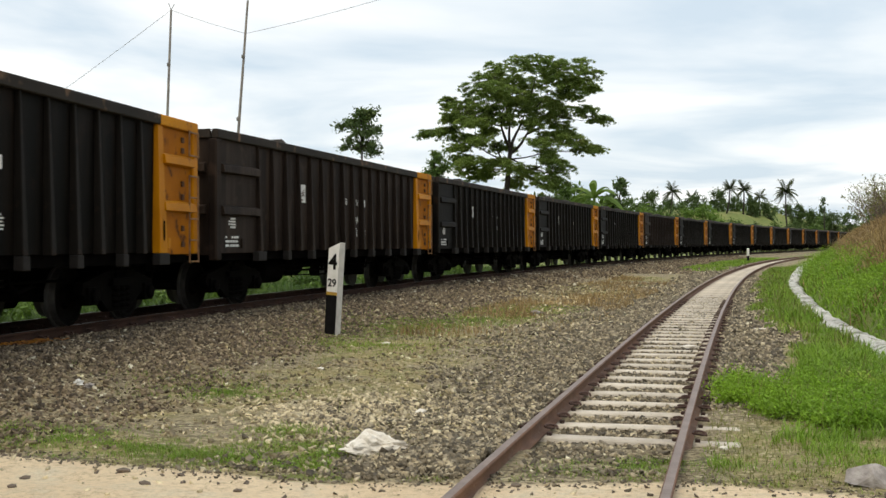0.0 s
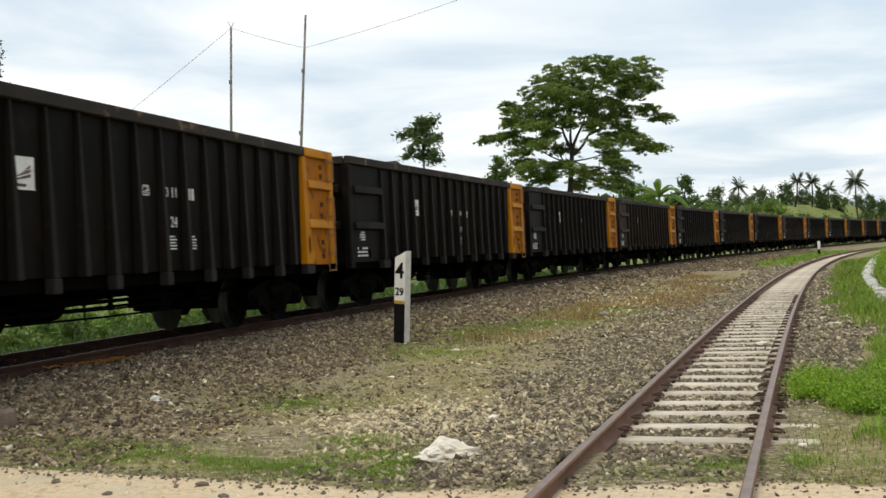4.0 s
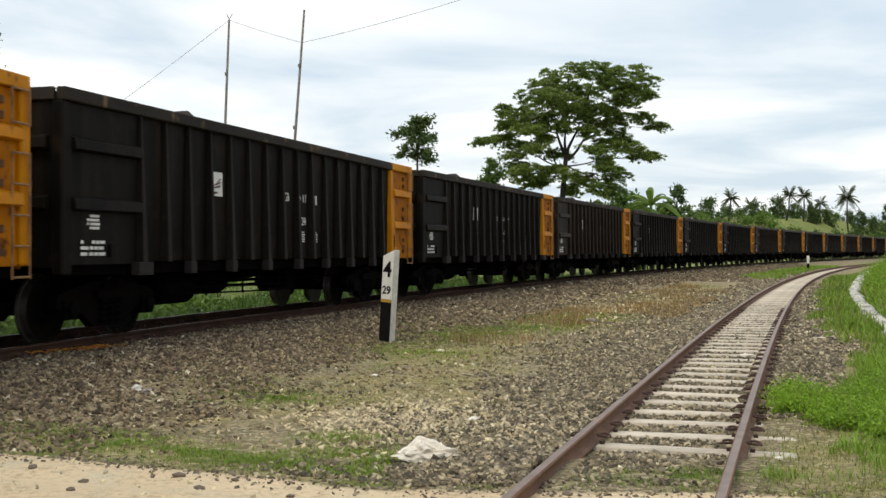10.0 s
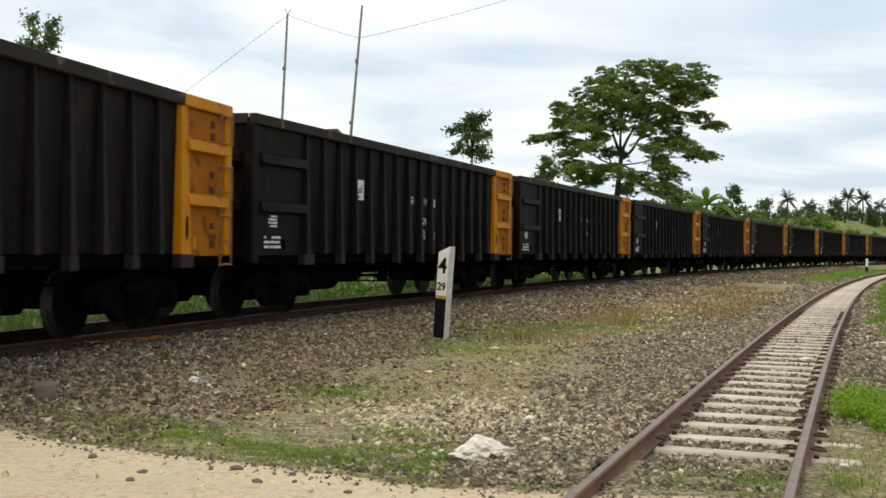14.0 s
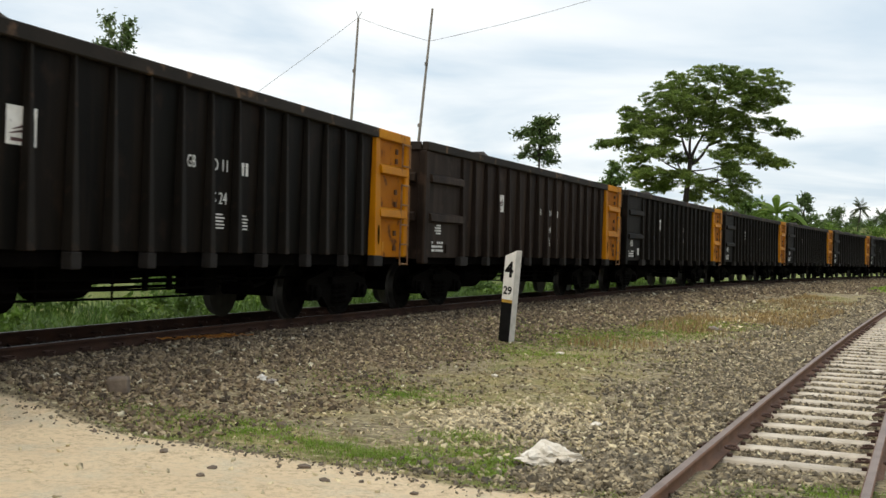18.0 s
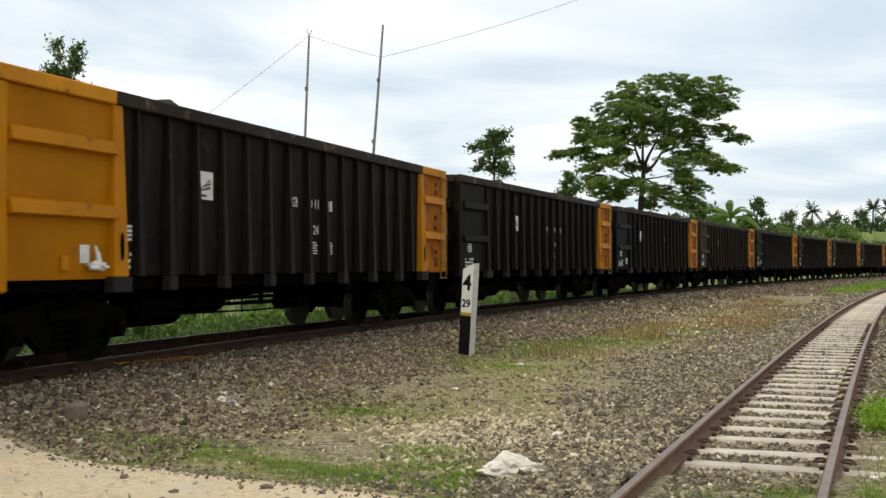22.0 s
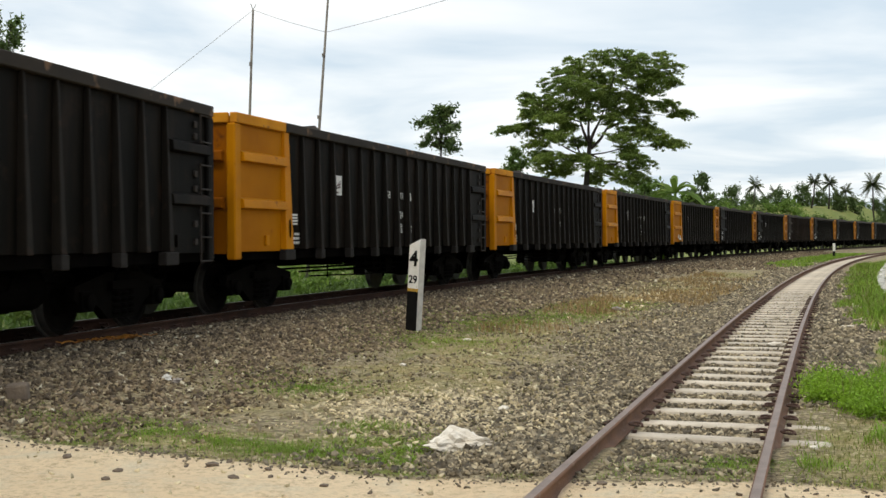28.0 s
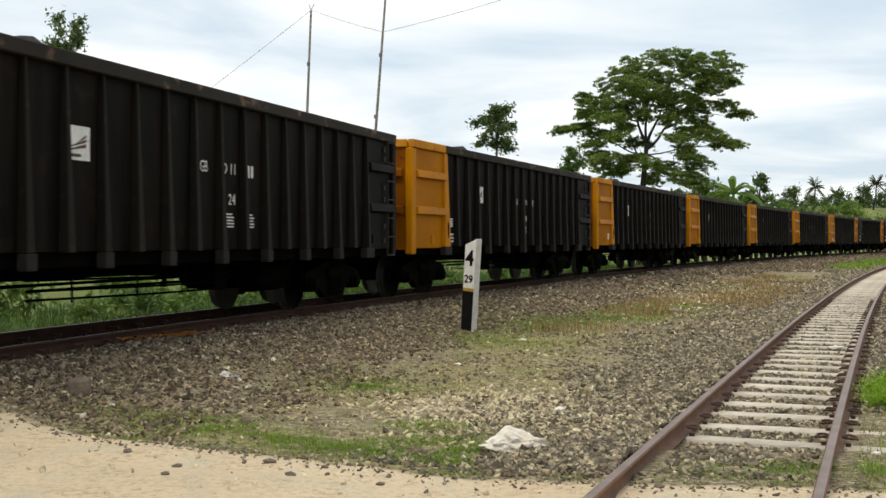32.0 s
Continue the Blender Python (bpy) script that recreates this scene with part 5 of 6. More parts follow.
def torn_plastic(s, lat, count, seed):
    """A few thin curled shreds that lie together."""
    rng = random.Random(seed)
    x, y, h = (float(k) for k in on(MAIN, s, lat))
    bm = bmesh.new()
    for k in range(count):
        a, long, wide = rng.uniform(-0.5, 0.9), rng.uniform(0.07, 0.20), rng.uniform(0.007, 0.022)
        cx, cy = rng.uniform(-0.20, 0.20), rng.uniform(-0.05, 0.05)
        rows = []
        for j in range(7):
            u = j / 6 - 0.5
            px, py = cx + u * long * math.cos(a) + 0.02 * math.sin(5 * u + k), cy + u * long * math.sin(a) + 0.015 * math.cos(7 * u + k)
            pz = 0.012 + 0.030 * abs(math.sin(4 * u + k)) * rng.uniform(0.5, 1.0)
            w = wide * (1 - 1.2 * abs(u)) * rng.uniform(0.6, 1.3)
            rows.append([bm.verts.new((px - w * math.sin(a), py + w * math.cos(a), pz + 0.006)), bm.verts.new((px + w * math.sin(a), py - w * math.cos(a), pz - 0.004))])
        for p, q in zip(rows, rows[1:]):
            bm.faces.new((p[0], p[1], q[1], q[0]))
    bmesh.ops.solidify(bm, geom=bm.faces[:], thickness=0.003)
    ob = put("orange_scrap", to_mesh("orange_scrap", bm, M_ORANGE), at=(x, y, tz(x, y) + 0.022), turn=(0, 0, 35))
    tagged(ob, "torn orange plastic lying against the main rail", "litter")


for i, (s, lat, n) in enumerate(((-1.15, 0.78, 4), (-0.72, 0.82, 7), (-0.35, 0.86, 9), (-0.02, 0.88, 6))):
    torn_plastic(s, lat, n, 11 + i)


# ---------------------------------------------------------------- grass
def blades(name, xy, height, width, mat, label, rng, droop=0.55):
    n = len(xy)
    a, lean = rng.uniform(0, 6.283, n), rng.uniform(0.05, droop, n)
    face = a + 1.57 + rng.uniform(-0.5, 0.5, n)
    base = np.stack([xy[:, 0], xy[:, 1], terrain(xy[:, 0], xy[:, 1]) - 0.01], 1)
    up = np.stack([np.cos(a) * lean, np.sin(a) * lean, np.ones(n)], 1)
    side = np.stack([np.cos(face), np.sin(face), np.zeros(n)], 1) * (width / 2)[:, None]
    h = height[:, None]
    mid = base + up * h * 0.55
    tip = base + np.stack([np.cos(a) * lean * 1.9, np.sin(a) * lean * 1.9, 1 - 0.35 * lean], 1) * h
    v = np.stack([base - side, base + side, mid + side * 0.85, mid - side * 0.85, tip], 1).reshape(-1, 3)
    f = (np.array([[0, 1, 2], [0, 2, 3], [3, 2, 4]])[None] + (np.arange(n) * 5)[:, None, None]).reshape(-1, 3)
    return tagged(put(name, bulk(name, v, f, mat)), label, "grass", kind="stuff")


RG = np.random.RandomState(31)


def clumped(x, y, seed, size, level):
    """Keep points where a wavy field is high: clumps with gaps."""
    return waves(x, y, seed, size) + RG.normal(0, 0.25, len(x)) > level


def meadow():
    # verge between siding and drain
    s = 2.0 + 58 * RG.uniform(0, 1, 42000) ** 1.7
    lat = RG.uniform(1.0, 2.75, len(s))
    x, y, h = on(SIDE, s, lat)
    low = 1.75 - 0.65 * smooth(y, 16, 24) + 0.22 * waves(x, y, 45, 2.0)
    k = clumped(x, y, 41, 1.6, -0.35) & (lat > low) & (lat < 2.44 + drain_shift(y))
    x, y, rise = x[k], y[k], smooth(lat[k] - low[k], 0, 0.6)
    straw = RG.uniform(0, 1, len(x)) < 0.22
    tall = RG.uniform(0.10, 0.34, len(x)) * (0.8 + 0.35 * waves(x, y, 44, 2.5)) * (0.45 + 0.55 * rise)
    blades("verge_straw_grass", np.stack([x[straw], y[straw]], 1), tall[straw] * 1.15, 0.006 + 0.0005 * y[straw], M_GRASSO, "pale seeding grass between siding and drain", RG)
    x, y, tall = x[~straw], y[~straw], tall[~straw]
    blades("verge_grass", np.stack([x, y], 1), tall, 0.007 + 0.00045 * y, M_GRASS, "lush green grass between siding and drain", RG)
    # rank grass on the near verge
    x, y = RG.uniform(2.2, 6.2, 26000), RG.uniform(7.2, 15, 26000)
    ls = lateral(SIDE, x, y)
    k = (ls > 1.75 - 0.5 * smooth(-y, -11.2, -9.5) + 0.25 * waves(x, y, 46, 1.2)) & (ls < 2.40 + drain_shift(y)) & (y > 8.6 + 0.4 * waves(x, y, 55, 1.1)) & clumped(x, y, 43, 1.5, -0.30)
    x, y = x[k], y[k]
    blades("rank_grass", np.stack([x, y], 1), RG.uniform(0.08, 0.24, len(x)) * (0.75 + 0.65 * smooth(y, 9.5, 12)), RG.uniform(0.006, 0.013, len(x)), M_GRASS, "rank green grass beside the dirt road", RG, 0.8)
    # the cutting
    s = 6.0 + 100 * RG.uniform(0, 1, 70000) ** 1.5
    lat = RG.uniform(2.92, 9.5, len(s))
    x, y, h = on(SIDE, s, lat)
    x, y, h = on(SIDE, s, lat + drain_shift(y))
    dryness = 0.60 * np.exp(-((y - 40) / 20) ** 2) * smooth(lat, 3.7, 4.7) + smooth(lat, 3.8, 5.6) * 0.80 + 0.30 * waves(x, y, 24, 9)
    k = dryness + RG.normal(0, 0.15, len(x)) < 0.50
    w = 0.010 + 0.0007 * y
    hh = RG.uniform(0.12, 0.34, len(x))
    blades("slope_grass", np.stack([x[k], y[k]], 1), hh[k], w[k], M_GRASS, "dense green grass on the cutting slope", RG, 0.9)
    k = ~k
    blades("dry_slope_grass", np.stack([x[k], y[k]], 1), hh[k] * 1.7, w[k] * 0.8, M_GRASSD, "tall dry straw-coloured grass near the top of the slope", RG, 0.9)
    # thin strip along the road
    x = RG.uniform(-4.1, 5.0, 48000)
    y = np.interp(x, ROAD_X, ROAD_Y) + np.abs(RG.normal(0.3, 0.75, len(x)))
    ls = lateral(SIDE, x, y)
    k = (waves(x, y, 47, 0.9) + 0.7 * waves(x, y, 48, 0.35) + RG.normal(0, 0.4, len(x)) > 0.56) & (np.abs(np.abs(ls) - 0.57) > 0.09) & ((np.abs(ls) > 0.7) | (y < 7.6))
    k &= ~((np.abs(x - 0.1) < 0.5) & (y > 7.5))
    x, y = x[k], y[k]
    half = len(x) // 2
    blades("straw_edge_grass", np.stack([x[half:], y[half:]], 1), RG.uniform(0.015, 0.045, len(x) - half), RG.uniform(0.0025, 0.0055, len(x) - half), M_GRASSO, "thin olive grass along the dirt road", RG, 0.9)
    x, y = x[:half], y[:half]
    blades("road_edge_grass", np.stack([x, y], 1), RG.uniform(0.015, 0.045, len(x)), RG.uniform(0.0025, 0.0055, len(x)), M_GRASS, "short green grass along the edge of the dirt road", RG, 0.9)
    # thin growth in the yard
    x, y = RG.uniform(-5, 9, 60000), 7.5 + 42 * RG.uniform(0, 1, 60000) ** 1.35
    lm, ls = lateral(MAIN, x, y), lateral(SIDE, x, y)
    k = (lm > 2.7) & (ls < -1.3) & (clumped(x, y, 21, 6, -0.05) | (np.abs(y - 16 - 0.5 * x) < 2.2))
    blades("yard_grass", np.stack([x[k], y[k]], 1), RG.uniform(0.02, 0.06, k.sum()), 0.004 + 0.00035 * y[k], M_GRASSO, "thin olive grass in the gravel yard", RG, 1.0)
    k = (lm > 3.6) & (ls < -1.6) & (y > 18) & clumped(x, y, 23, 5, 0.12 + 0.6 * (1 - smooth(y, 18, 25)))
    blades("dry_yard_grass", np.stack([x[k], y[k]], 1), RG.uniform(0.08, 0.22, k.sum()), 0.005 + 0.0004 * y[k], M_GRASSD, "brown dry grass between the two tracks", RG, 0.6)
    s = RG.uniform(52, 100, 12000)
    x, y, h = on(SIDE, s, RG.uniform(-3.6, -1.1, len(s)))
    k = (waves(x, y, 25, 9) + RG.normal(0, 0.55, len(x)) > 0.1 + 0.8 * (1 - smooth(y, 55, 78)))
    blades("far_yard_grass", np.stack([x[k], y[k]], 1), RG.uniform(0.10, 0.25, k.sum()), 0.01 + 0.0005 * y[k], M_GRASS, "green grass where the tracks draw together", RG, 0.8)
    # beyond the main line
    s = -14 + 70 * RG.uniform(0, 1, 52000) ** 1.5
    x, y, h = on(MAIN, s, -RG.uniform(1.9, 9.0, len(s)))
    k = clumped(x, y, 48, 2.2, -0.5)
    x, y = x[k], y[k]
    blades("far_side_grass", np.stack([x, y], 1), RG.uniform(0.15, 0.55, len(x)) * (0.8 + 0.4 * waves(x, y, 49, 2)), 0.010 + 0.0006 * y, M_GRASSK, "tall green grass beyond the main line", RG, 0.7)


meadow()


# ---------------------------------------------------------------- trees
def leaves(centres, count, size, mat, rng, lie=0.5, name="crown", fuzz=0.72):
    """Leaf blades through a set of clumps (x, y, z, rx, ry, rz)."""
    c = np.array(centres)
    vol = (c[:, 3] * c[:, 4] * c[:, 5]) ** 0.67
    which = rng.choice(len(c), count, p=vol / vol.sum())
    d = rng.normal(size=(count, 3))
    d /= np.linalg.norm(d, axis=1)[:, None]
    r = np.minimum(np.abs(rng.normal(0, fuzz, count)), 1.5)
    p = c[which, :3] + d * r[:, None] * c[which, 3:]
    nrm = rng.normal(size=(count, 3)) * (1 - lie) + np.array([0, 0, 1.0]) * lie
    nrm /= np.linalg.norm(nrm, axis=1)[:, None]
    u = np.cross(nrm, rng.normal(size=(count, 3)))
    u /= np.linalg.norm(u, axis=1)[:, None] + 1e-9
    w = np.cross(nrm, u)
    s = (size * rng.uniform(0.6, 1.35, count))[:, None]
    u, w = u * s, w * s * 0.42
    v = np.stack([p - u, p - w + nrm * s * 0.12, p + u, p + w + nrm * s * 0.12], 1).reshape(-1, 3)
    f = np.arange(count * 4).reshape(-1, 4)
    return bulk(name, v, f, mat)


def weeds():
    rng = np.random.RandomState(77)
    # a bushy belt from the rail to the drain, its front drawing nearer to the road away from the rail
    x, y = rng.uniform(1.9, 5.2, 2600), rng.uniform(8.2, 13.2, 2600)
    ls = lateral(SIDE, x, y)
    front = 10.75 - 1.9 * smooth(x, 2.3, 3.3) + 0.25 * waves(x, y, 61, 0.8)
    back = 11.55 + 1.3 * smooth(ls, 1.3, 2.2) + 0.3 * waves(x, y, 62, 0.9)
    k = (y > front) & (y < back) & (ls > 0.78) & (ls < 2.5) & (waves(x, y, 63, 0.7) + rng.normal(0, 0.35, len(x)) > -0.45)
    spots = [(a, b, tz(a, b) + rng.uniform(0.03, 0.13), rng.uniform(0.07, 0.17), rng.uniform(0.07, 0.17), rng.uniform(0.05, 0.13)) for a, b in zip(x[k], y[k])]
    tagged(put("weeds", leaves(spots, 52000, 0.018, M_WEED, rng, 0.25, "weeds", 0.85)), "low bushy green weeds beside the siding rail", "weeds", kind="stuff")
    # tall seed stalks over the belt
    x, y = x[k][::3], y[k][::3]
    blades("weed_stalks", np.stack([x, y], 1), rng.uniform(0.2, 0.42, len(x)), np.full(len(x), 0.007), M_GRASSO, "thin seeding stalks above the weeds", rng, 0.5)
    # grass tufts round the boulder by the road
    x, y = rng.uniform(1.75, 4.2, 16000), rng.uniform(6.9, 8.9, 16000)
    ls = lateral(SIDE, x, y)
    k = (ls > 0.75) & (y > np.interp(x, ROAD_X, ROAD_Y) + 0.1) & (waves(x, y, 64, 0.9) + 1.3 * smooth(x, 2.3, 3.1) + rng.normal(0, 0.35, len(x)) > 0.85)
    blades("verge_tufts", np.stack([x[k], y[k]], 1), rng.uniform(0.02, 0.11, k.sum()), rng.uniform(0.003, 0.007, k.sum()), M_GRASS, "patchy green grass round the boulder at the road edge", rng, 0.9)
    x, y = rng.uniform(1.6, 4.2, 5000), rng.uniform(6.9, 10.4, 5000)
    k = lateral(SIDE, x, y) > 0.72
    blades("verge_straw", np.stack([x[k], y[k]], 1), rng.uniform(0.02, 0.07, k.sum()), rng.uniform(0.004, 0.009, k.sum()), M_GRASSO, "thin olive grass on the trodden verge", rng, 1.0)
    # leafy growth on the cutting
    s_ = 5.0 + 60 * rng.uniform(0, 1, 1500) ** 1.5
    lat = rng.uniform(2.95, 4.3, len(s_))
    x, y, h = on(SIDE, s_, lat)
    k = waves(x, y, 65, 2.4) + rng.normal(0, 0.3, len(x)) > 0.1
    x, y = x[k], y[k]
    z = terrain(x, y)
    spots = [(a, b, c + rng.uniform(0.0, 0.2), r, r, r * 0.6) for a, b, c, r in zip(x, y, z, rng.uniform(0.12, 0.30, len(x)) * (1 + 0.02 * y))]
    tagged(put("slope_weeds", leaves(spots, 34000, 0.034, M_WEED, rng, 0.25, "slope_weeds", 0.85)), "leafy green weeds growing among the slope grass", "weeds", kind="stuff")
    # green patches in front of the yard and beside the post
    spots = ((-3.4, 9.0, 0.55, 0.3), (-2.9, 8.7, 0.35, 0.25), (-2.1, 8.2, 0.4, 0.22), (-1.5, 7.85, 0.5, 0.25), (-1.0, 7.75, 0.35, 0.22), (-0.95, 8.45, 0.3, 0.4), (-1.25, 9.1, 0.3, 0.25), (-0.75, 7.8, 0.2, 0.3), (-1.2, 19.6, 0.9, 1.6), (-0.3, 21.3, 0.9, 1.2), (-1.8, 17.4, 0.7, 1.0), (0.6, 22.6, 1.0, 1.2), (-0.9, 16.3, 0.8, 0.7), (1.6, 25.5, 1.0, 1.5), (-3.0, 12.6, 0.6, 0.5), (-2.2, 11.6, 0.5, 0.4), (0.85, 7.45, 0.22, 0.2), (1.35, 7.5, 0.22, 0.18), (-1.0, 8.0, 0.35, 0.32), (-0.88, 7.6, 0.25, 0.22), (-1.6, 8.05, 0.4, 0.28), (-2.4, 8.35, 0.4, 0.2), (-0.9, 20.8, 1.0, 1.2), (1.05, 7.62, 0.32, 0.12), (1.45, 7.68, 0.22, 0.12))
    x, y, w = [], [], []
    for cx, cy, rx, ry in spots:
        n = int(2000 * rx * ry / 0.1) if cy < 12 else int(5200 * rx * ry)
        x.append(rng.normal(cx, rx * 0.72, n))
        y.append(rng.normal(cy, ry * 0.72, n))
    x, y = np.concatenate(x), np.concatenate(y)
    k = (y > np.interp(x, ROAD_X, ROAD_Y) + 0.05) & (waves(x, y, 66, 0.5) + rng.normal(0, 0.4, len(x)) > -0.3)
    x, y = x[k], y[k]
    pick = (rng.uniform(0, 1, len(x)) < 0.6) & (y < 12) | (rng.uniform(0, 1, len(x)) < 0.55)
    for who, m, text in ((pick, M_GRASS, "small bright green grass patches on the gravel"), (~pick, M_GRASSO, "small olive grass patches on the gravel")):
        blades("grass_patches", np.stack([x[who], y[who]], 1), rng.uniform(0.012, 0.048, who.sum()) * (1 + 0.02 * y[who]), 0.0015 + 0.00035 * y[who], m, text, rng, 0.9)


weeds()


def limb(parent, name, a, b, r0, r1, rng, sag=0.1, seg=6):
    a, b = Vector(a), Vector(b)
    n = 5
    pts = []
    side = Vector((rng.uniform(-1, 1), rng.uniform(-1, 1), 0)) * (b - a).length * 0.06
    for i in range(n + 1):
        k = i / n
        p = a.lerp(b, k) + side * math.sin(k * 3.14) + Vector((0, 0, -sag * (b - a).length * math.sin(k * 3.14)))
        pts.append(p)
    bm = bmesh.new()
    tube(bm, pts, [r0 + (r1 - r0) * i / n for i in range(n + 1)], seg=seg)
    return put(name, to_mesh(name, bm, M_BARK, smooth=True), parent)


K = 1 / 2042.0


def spot(px, py, depth):
    """The place at that depth that the level view down the yard shows at the given offsets from its middle column and the horizon."""
    return (px - 786) * K * depth, depth, 1.5 + (431 - py) * K * depth


def umbrella_tree():
    """The tall spreading tree beyond the main line."""
    depth, rng = 70.0, random.Random(8)
    bx_, by_, _ = spot(897, 431, depth)
    root = tagged(new("spreading_tree"), "tall spreading tree with layered feathery foliage", "tree")
    gz = tz(bx_, by_)
    fork = Vector(spot(902, 262, depth))
    bm = bmesh.new()
    tube(bm, [(bx_ - 0.25, by_, gz - 0.2), (bx_ - 0.15, by_, gz + 2.2), (bx_ - 0.05, by_, 4.8), fork], [0.26, 0.20, 0.17, 0.13], seg=10)
    trunk = put("trunk", to_mesh("trunk", bm, M_BARK, smooth=True), root)
    # masses of foliage: across, down, half width, half height
    masses = ((470, 100, 110, 40), (380, 150, 80, 35), (560, 110, 90, 40), (660, 110, 70, 35), (740, 140, 90, 45), (830, 145, 70, 38), (880, 185, 40, 18),
              (330, 205, 90, 35), (440, 200, 90, 48), (560, 210, 90, 48), (680, 200, 80, 40), (775, 190, 55, 25),
              (250, 290, 90, 38), (180, 280, 40, 22), (340, 290, 80, 38), (270, 340, 80, 24), (190, 350, 40, 18), (100, 420, 62, 15), (175, 398, 55, 18),
              (460, 365, 70, 28), (420, 310, 60, 36), (520, 300, 60, 28), (620, 330, 70, 32), (710, 350, 70, 36), (740, 300, 60, 28), (830, 322, 60, 26), (900, 360, 45, 18),
              (680, 430, 60, 26), (760, 462, 70, 26), (830, 482, 60, 24), (880, 502, 35, 15), (600, 482, 50, 26), (650, 530, 50, 22),
              (260, 430, 70, 20), (330, 470, 60, 20), (230, 492, 50, 16), (380, 420, 50, 18), (300, 560, 60, 16), (260, 592, 50, 24), (330, 622, 60, 16),
              (420, 560, 50, 17), (560, 610, 60, 36), (620, 660, 60, 30), (690, 600, 60, 36), (720, 640, 60, 36), (640, 560, 40, 18), (480, 592, 50, 26), (500, 645, 40, 26),
              (600, 255, 80, 36), (480, 262, 80, 36), (520, 160, 100, 36), (650, 160, 80, 36), (300, 385, 80, 26), (570, 385, 60, 24), (360, 352, 70, 26), (250, 535, 65, 20), (740, 405, 60, 24), (390, 240, 80, 36), (760, 250, 60, 28), (680, 270, 60, 28), (440, 480, 60, 20), (370, 590, 60, 20))
    unit = K * depth / 2.68

    def at(cx, cy):
        return Vector(spot(905 + (cx - 485) / 2.78, 80 + cy / 2.68, depth))
    low_fork = Vector((bx_ - 0.12, by_, at(0, 600).z))
    stems = [fork]
    for cx, cy, dy in ((430, 390, -0.5), (480, 350, 0.6), (525, 385, -0.3), (560, 420, 0.5)):      # the trunk parts into upright stems
        tip = at(cx, cy) + Vector((0, dy, 0))
        limb(root, "stem", fork if cx < 550 else low_fork.lerp(fork, 0.7), tip, 0.105, 0.065, rng, sag=0.04)
        stems.append(tip)
    nodes = []
    for cx, cy, dy in ((300, 345, -0.8), (360, 270, 0.9), (440, 220, -0.6), (500, 190, 0.5), (560, 205, 1.2), (650, 240, -0.7), (700, 330, 0.9), (640, 385, -1.0), (520, 280, 1.8), (430, 330, -1.7), (760, 210, 0.8), (600, 150, -1.2), (400, 150, 0.4)):
        tip = at(cx, cy) + Vector((0, dy, 0))
        start = min((n for n in stems if n.z < tip.z), key=lambda n: (n - tip).length, default=fork)
        limb(root, "limb", start, tip, 0.055, 0.022, rng, sag=0.05)
        nodes.append(tip)
    for cx, cy, dy in ((390, 400, 0.6), (310, 480, -0.7), (660, 500, 0.5), (290, 570, 0.4), (600, 590, -0.6), (680, 610, 0.7)):
        tip = at(cx, cy) + Vector((0, dy, 0))
        limb(root, "limb", low_fork.lerp(fork, rng.uniform(0.1, 0.8)), tip, 0.055, 0.028, rng, sag=0.04)
        nodes.append(tip)
    nodes.append(low_fork)
    clumps = []
    for cx, cy, hw, hh in masses:
        c = at(cx, cy)
        c.y += rng.uniform(-2.4, 2.4)
        hub = min((n for n in nodes if n.z < c.z + 0.4), key=lambda n: (n - c).length, default=low_fork)
        hw, hh = hw * unit, hh * unit
        limb(root, "branch", hub, c - Vector((0, 0, hh * 0.4)), 0.022, 0.008, rng, sag=0.03, seg=5)
        for k in range(15 + int(22 * hw)):          # sprays that arch outwards and hang at their ends
            a, r = rng.uniform(0, 6.283), math.sqrt(rng.uniform(0.0, 0.95))
            q = c + Vector((math.cos(a) * r * hw, math.sin(a) * r * hw * 0.9, rng.uniform(-1.15, 1.15) * hh * math.sqrt(1 - 0.7 * r * r)))
            out = Vector((q.x - bx_, q.y - by_, 0)).normalized() * 0.8 + Vector((rng.uniform(-1, 1), rng.uniform(-1, 1), rng.uniform(-0.1, 0.35)))
            out = out.normalized() * rng.uniform(0.28, 0.62)
            for w, fat in ((0.0, 0.20), (0.5, 0.17), (1.0, 0.12)):
                g = q + out * w - Vector((0, 0, 0.20 * w * w))
                clumps.append((g.x, g.y, g.z, fat, fat, 0.065))
    put("crown", leaves(clumps, 320000, 0.064, M_FEATHER, np.random.RandomState(3), 0.6, fuzz=0.8), root)


umbrella_tree()


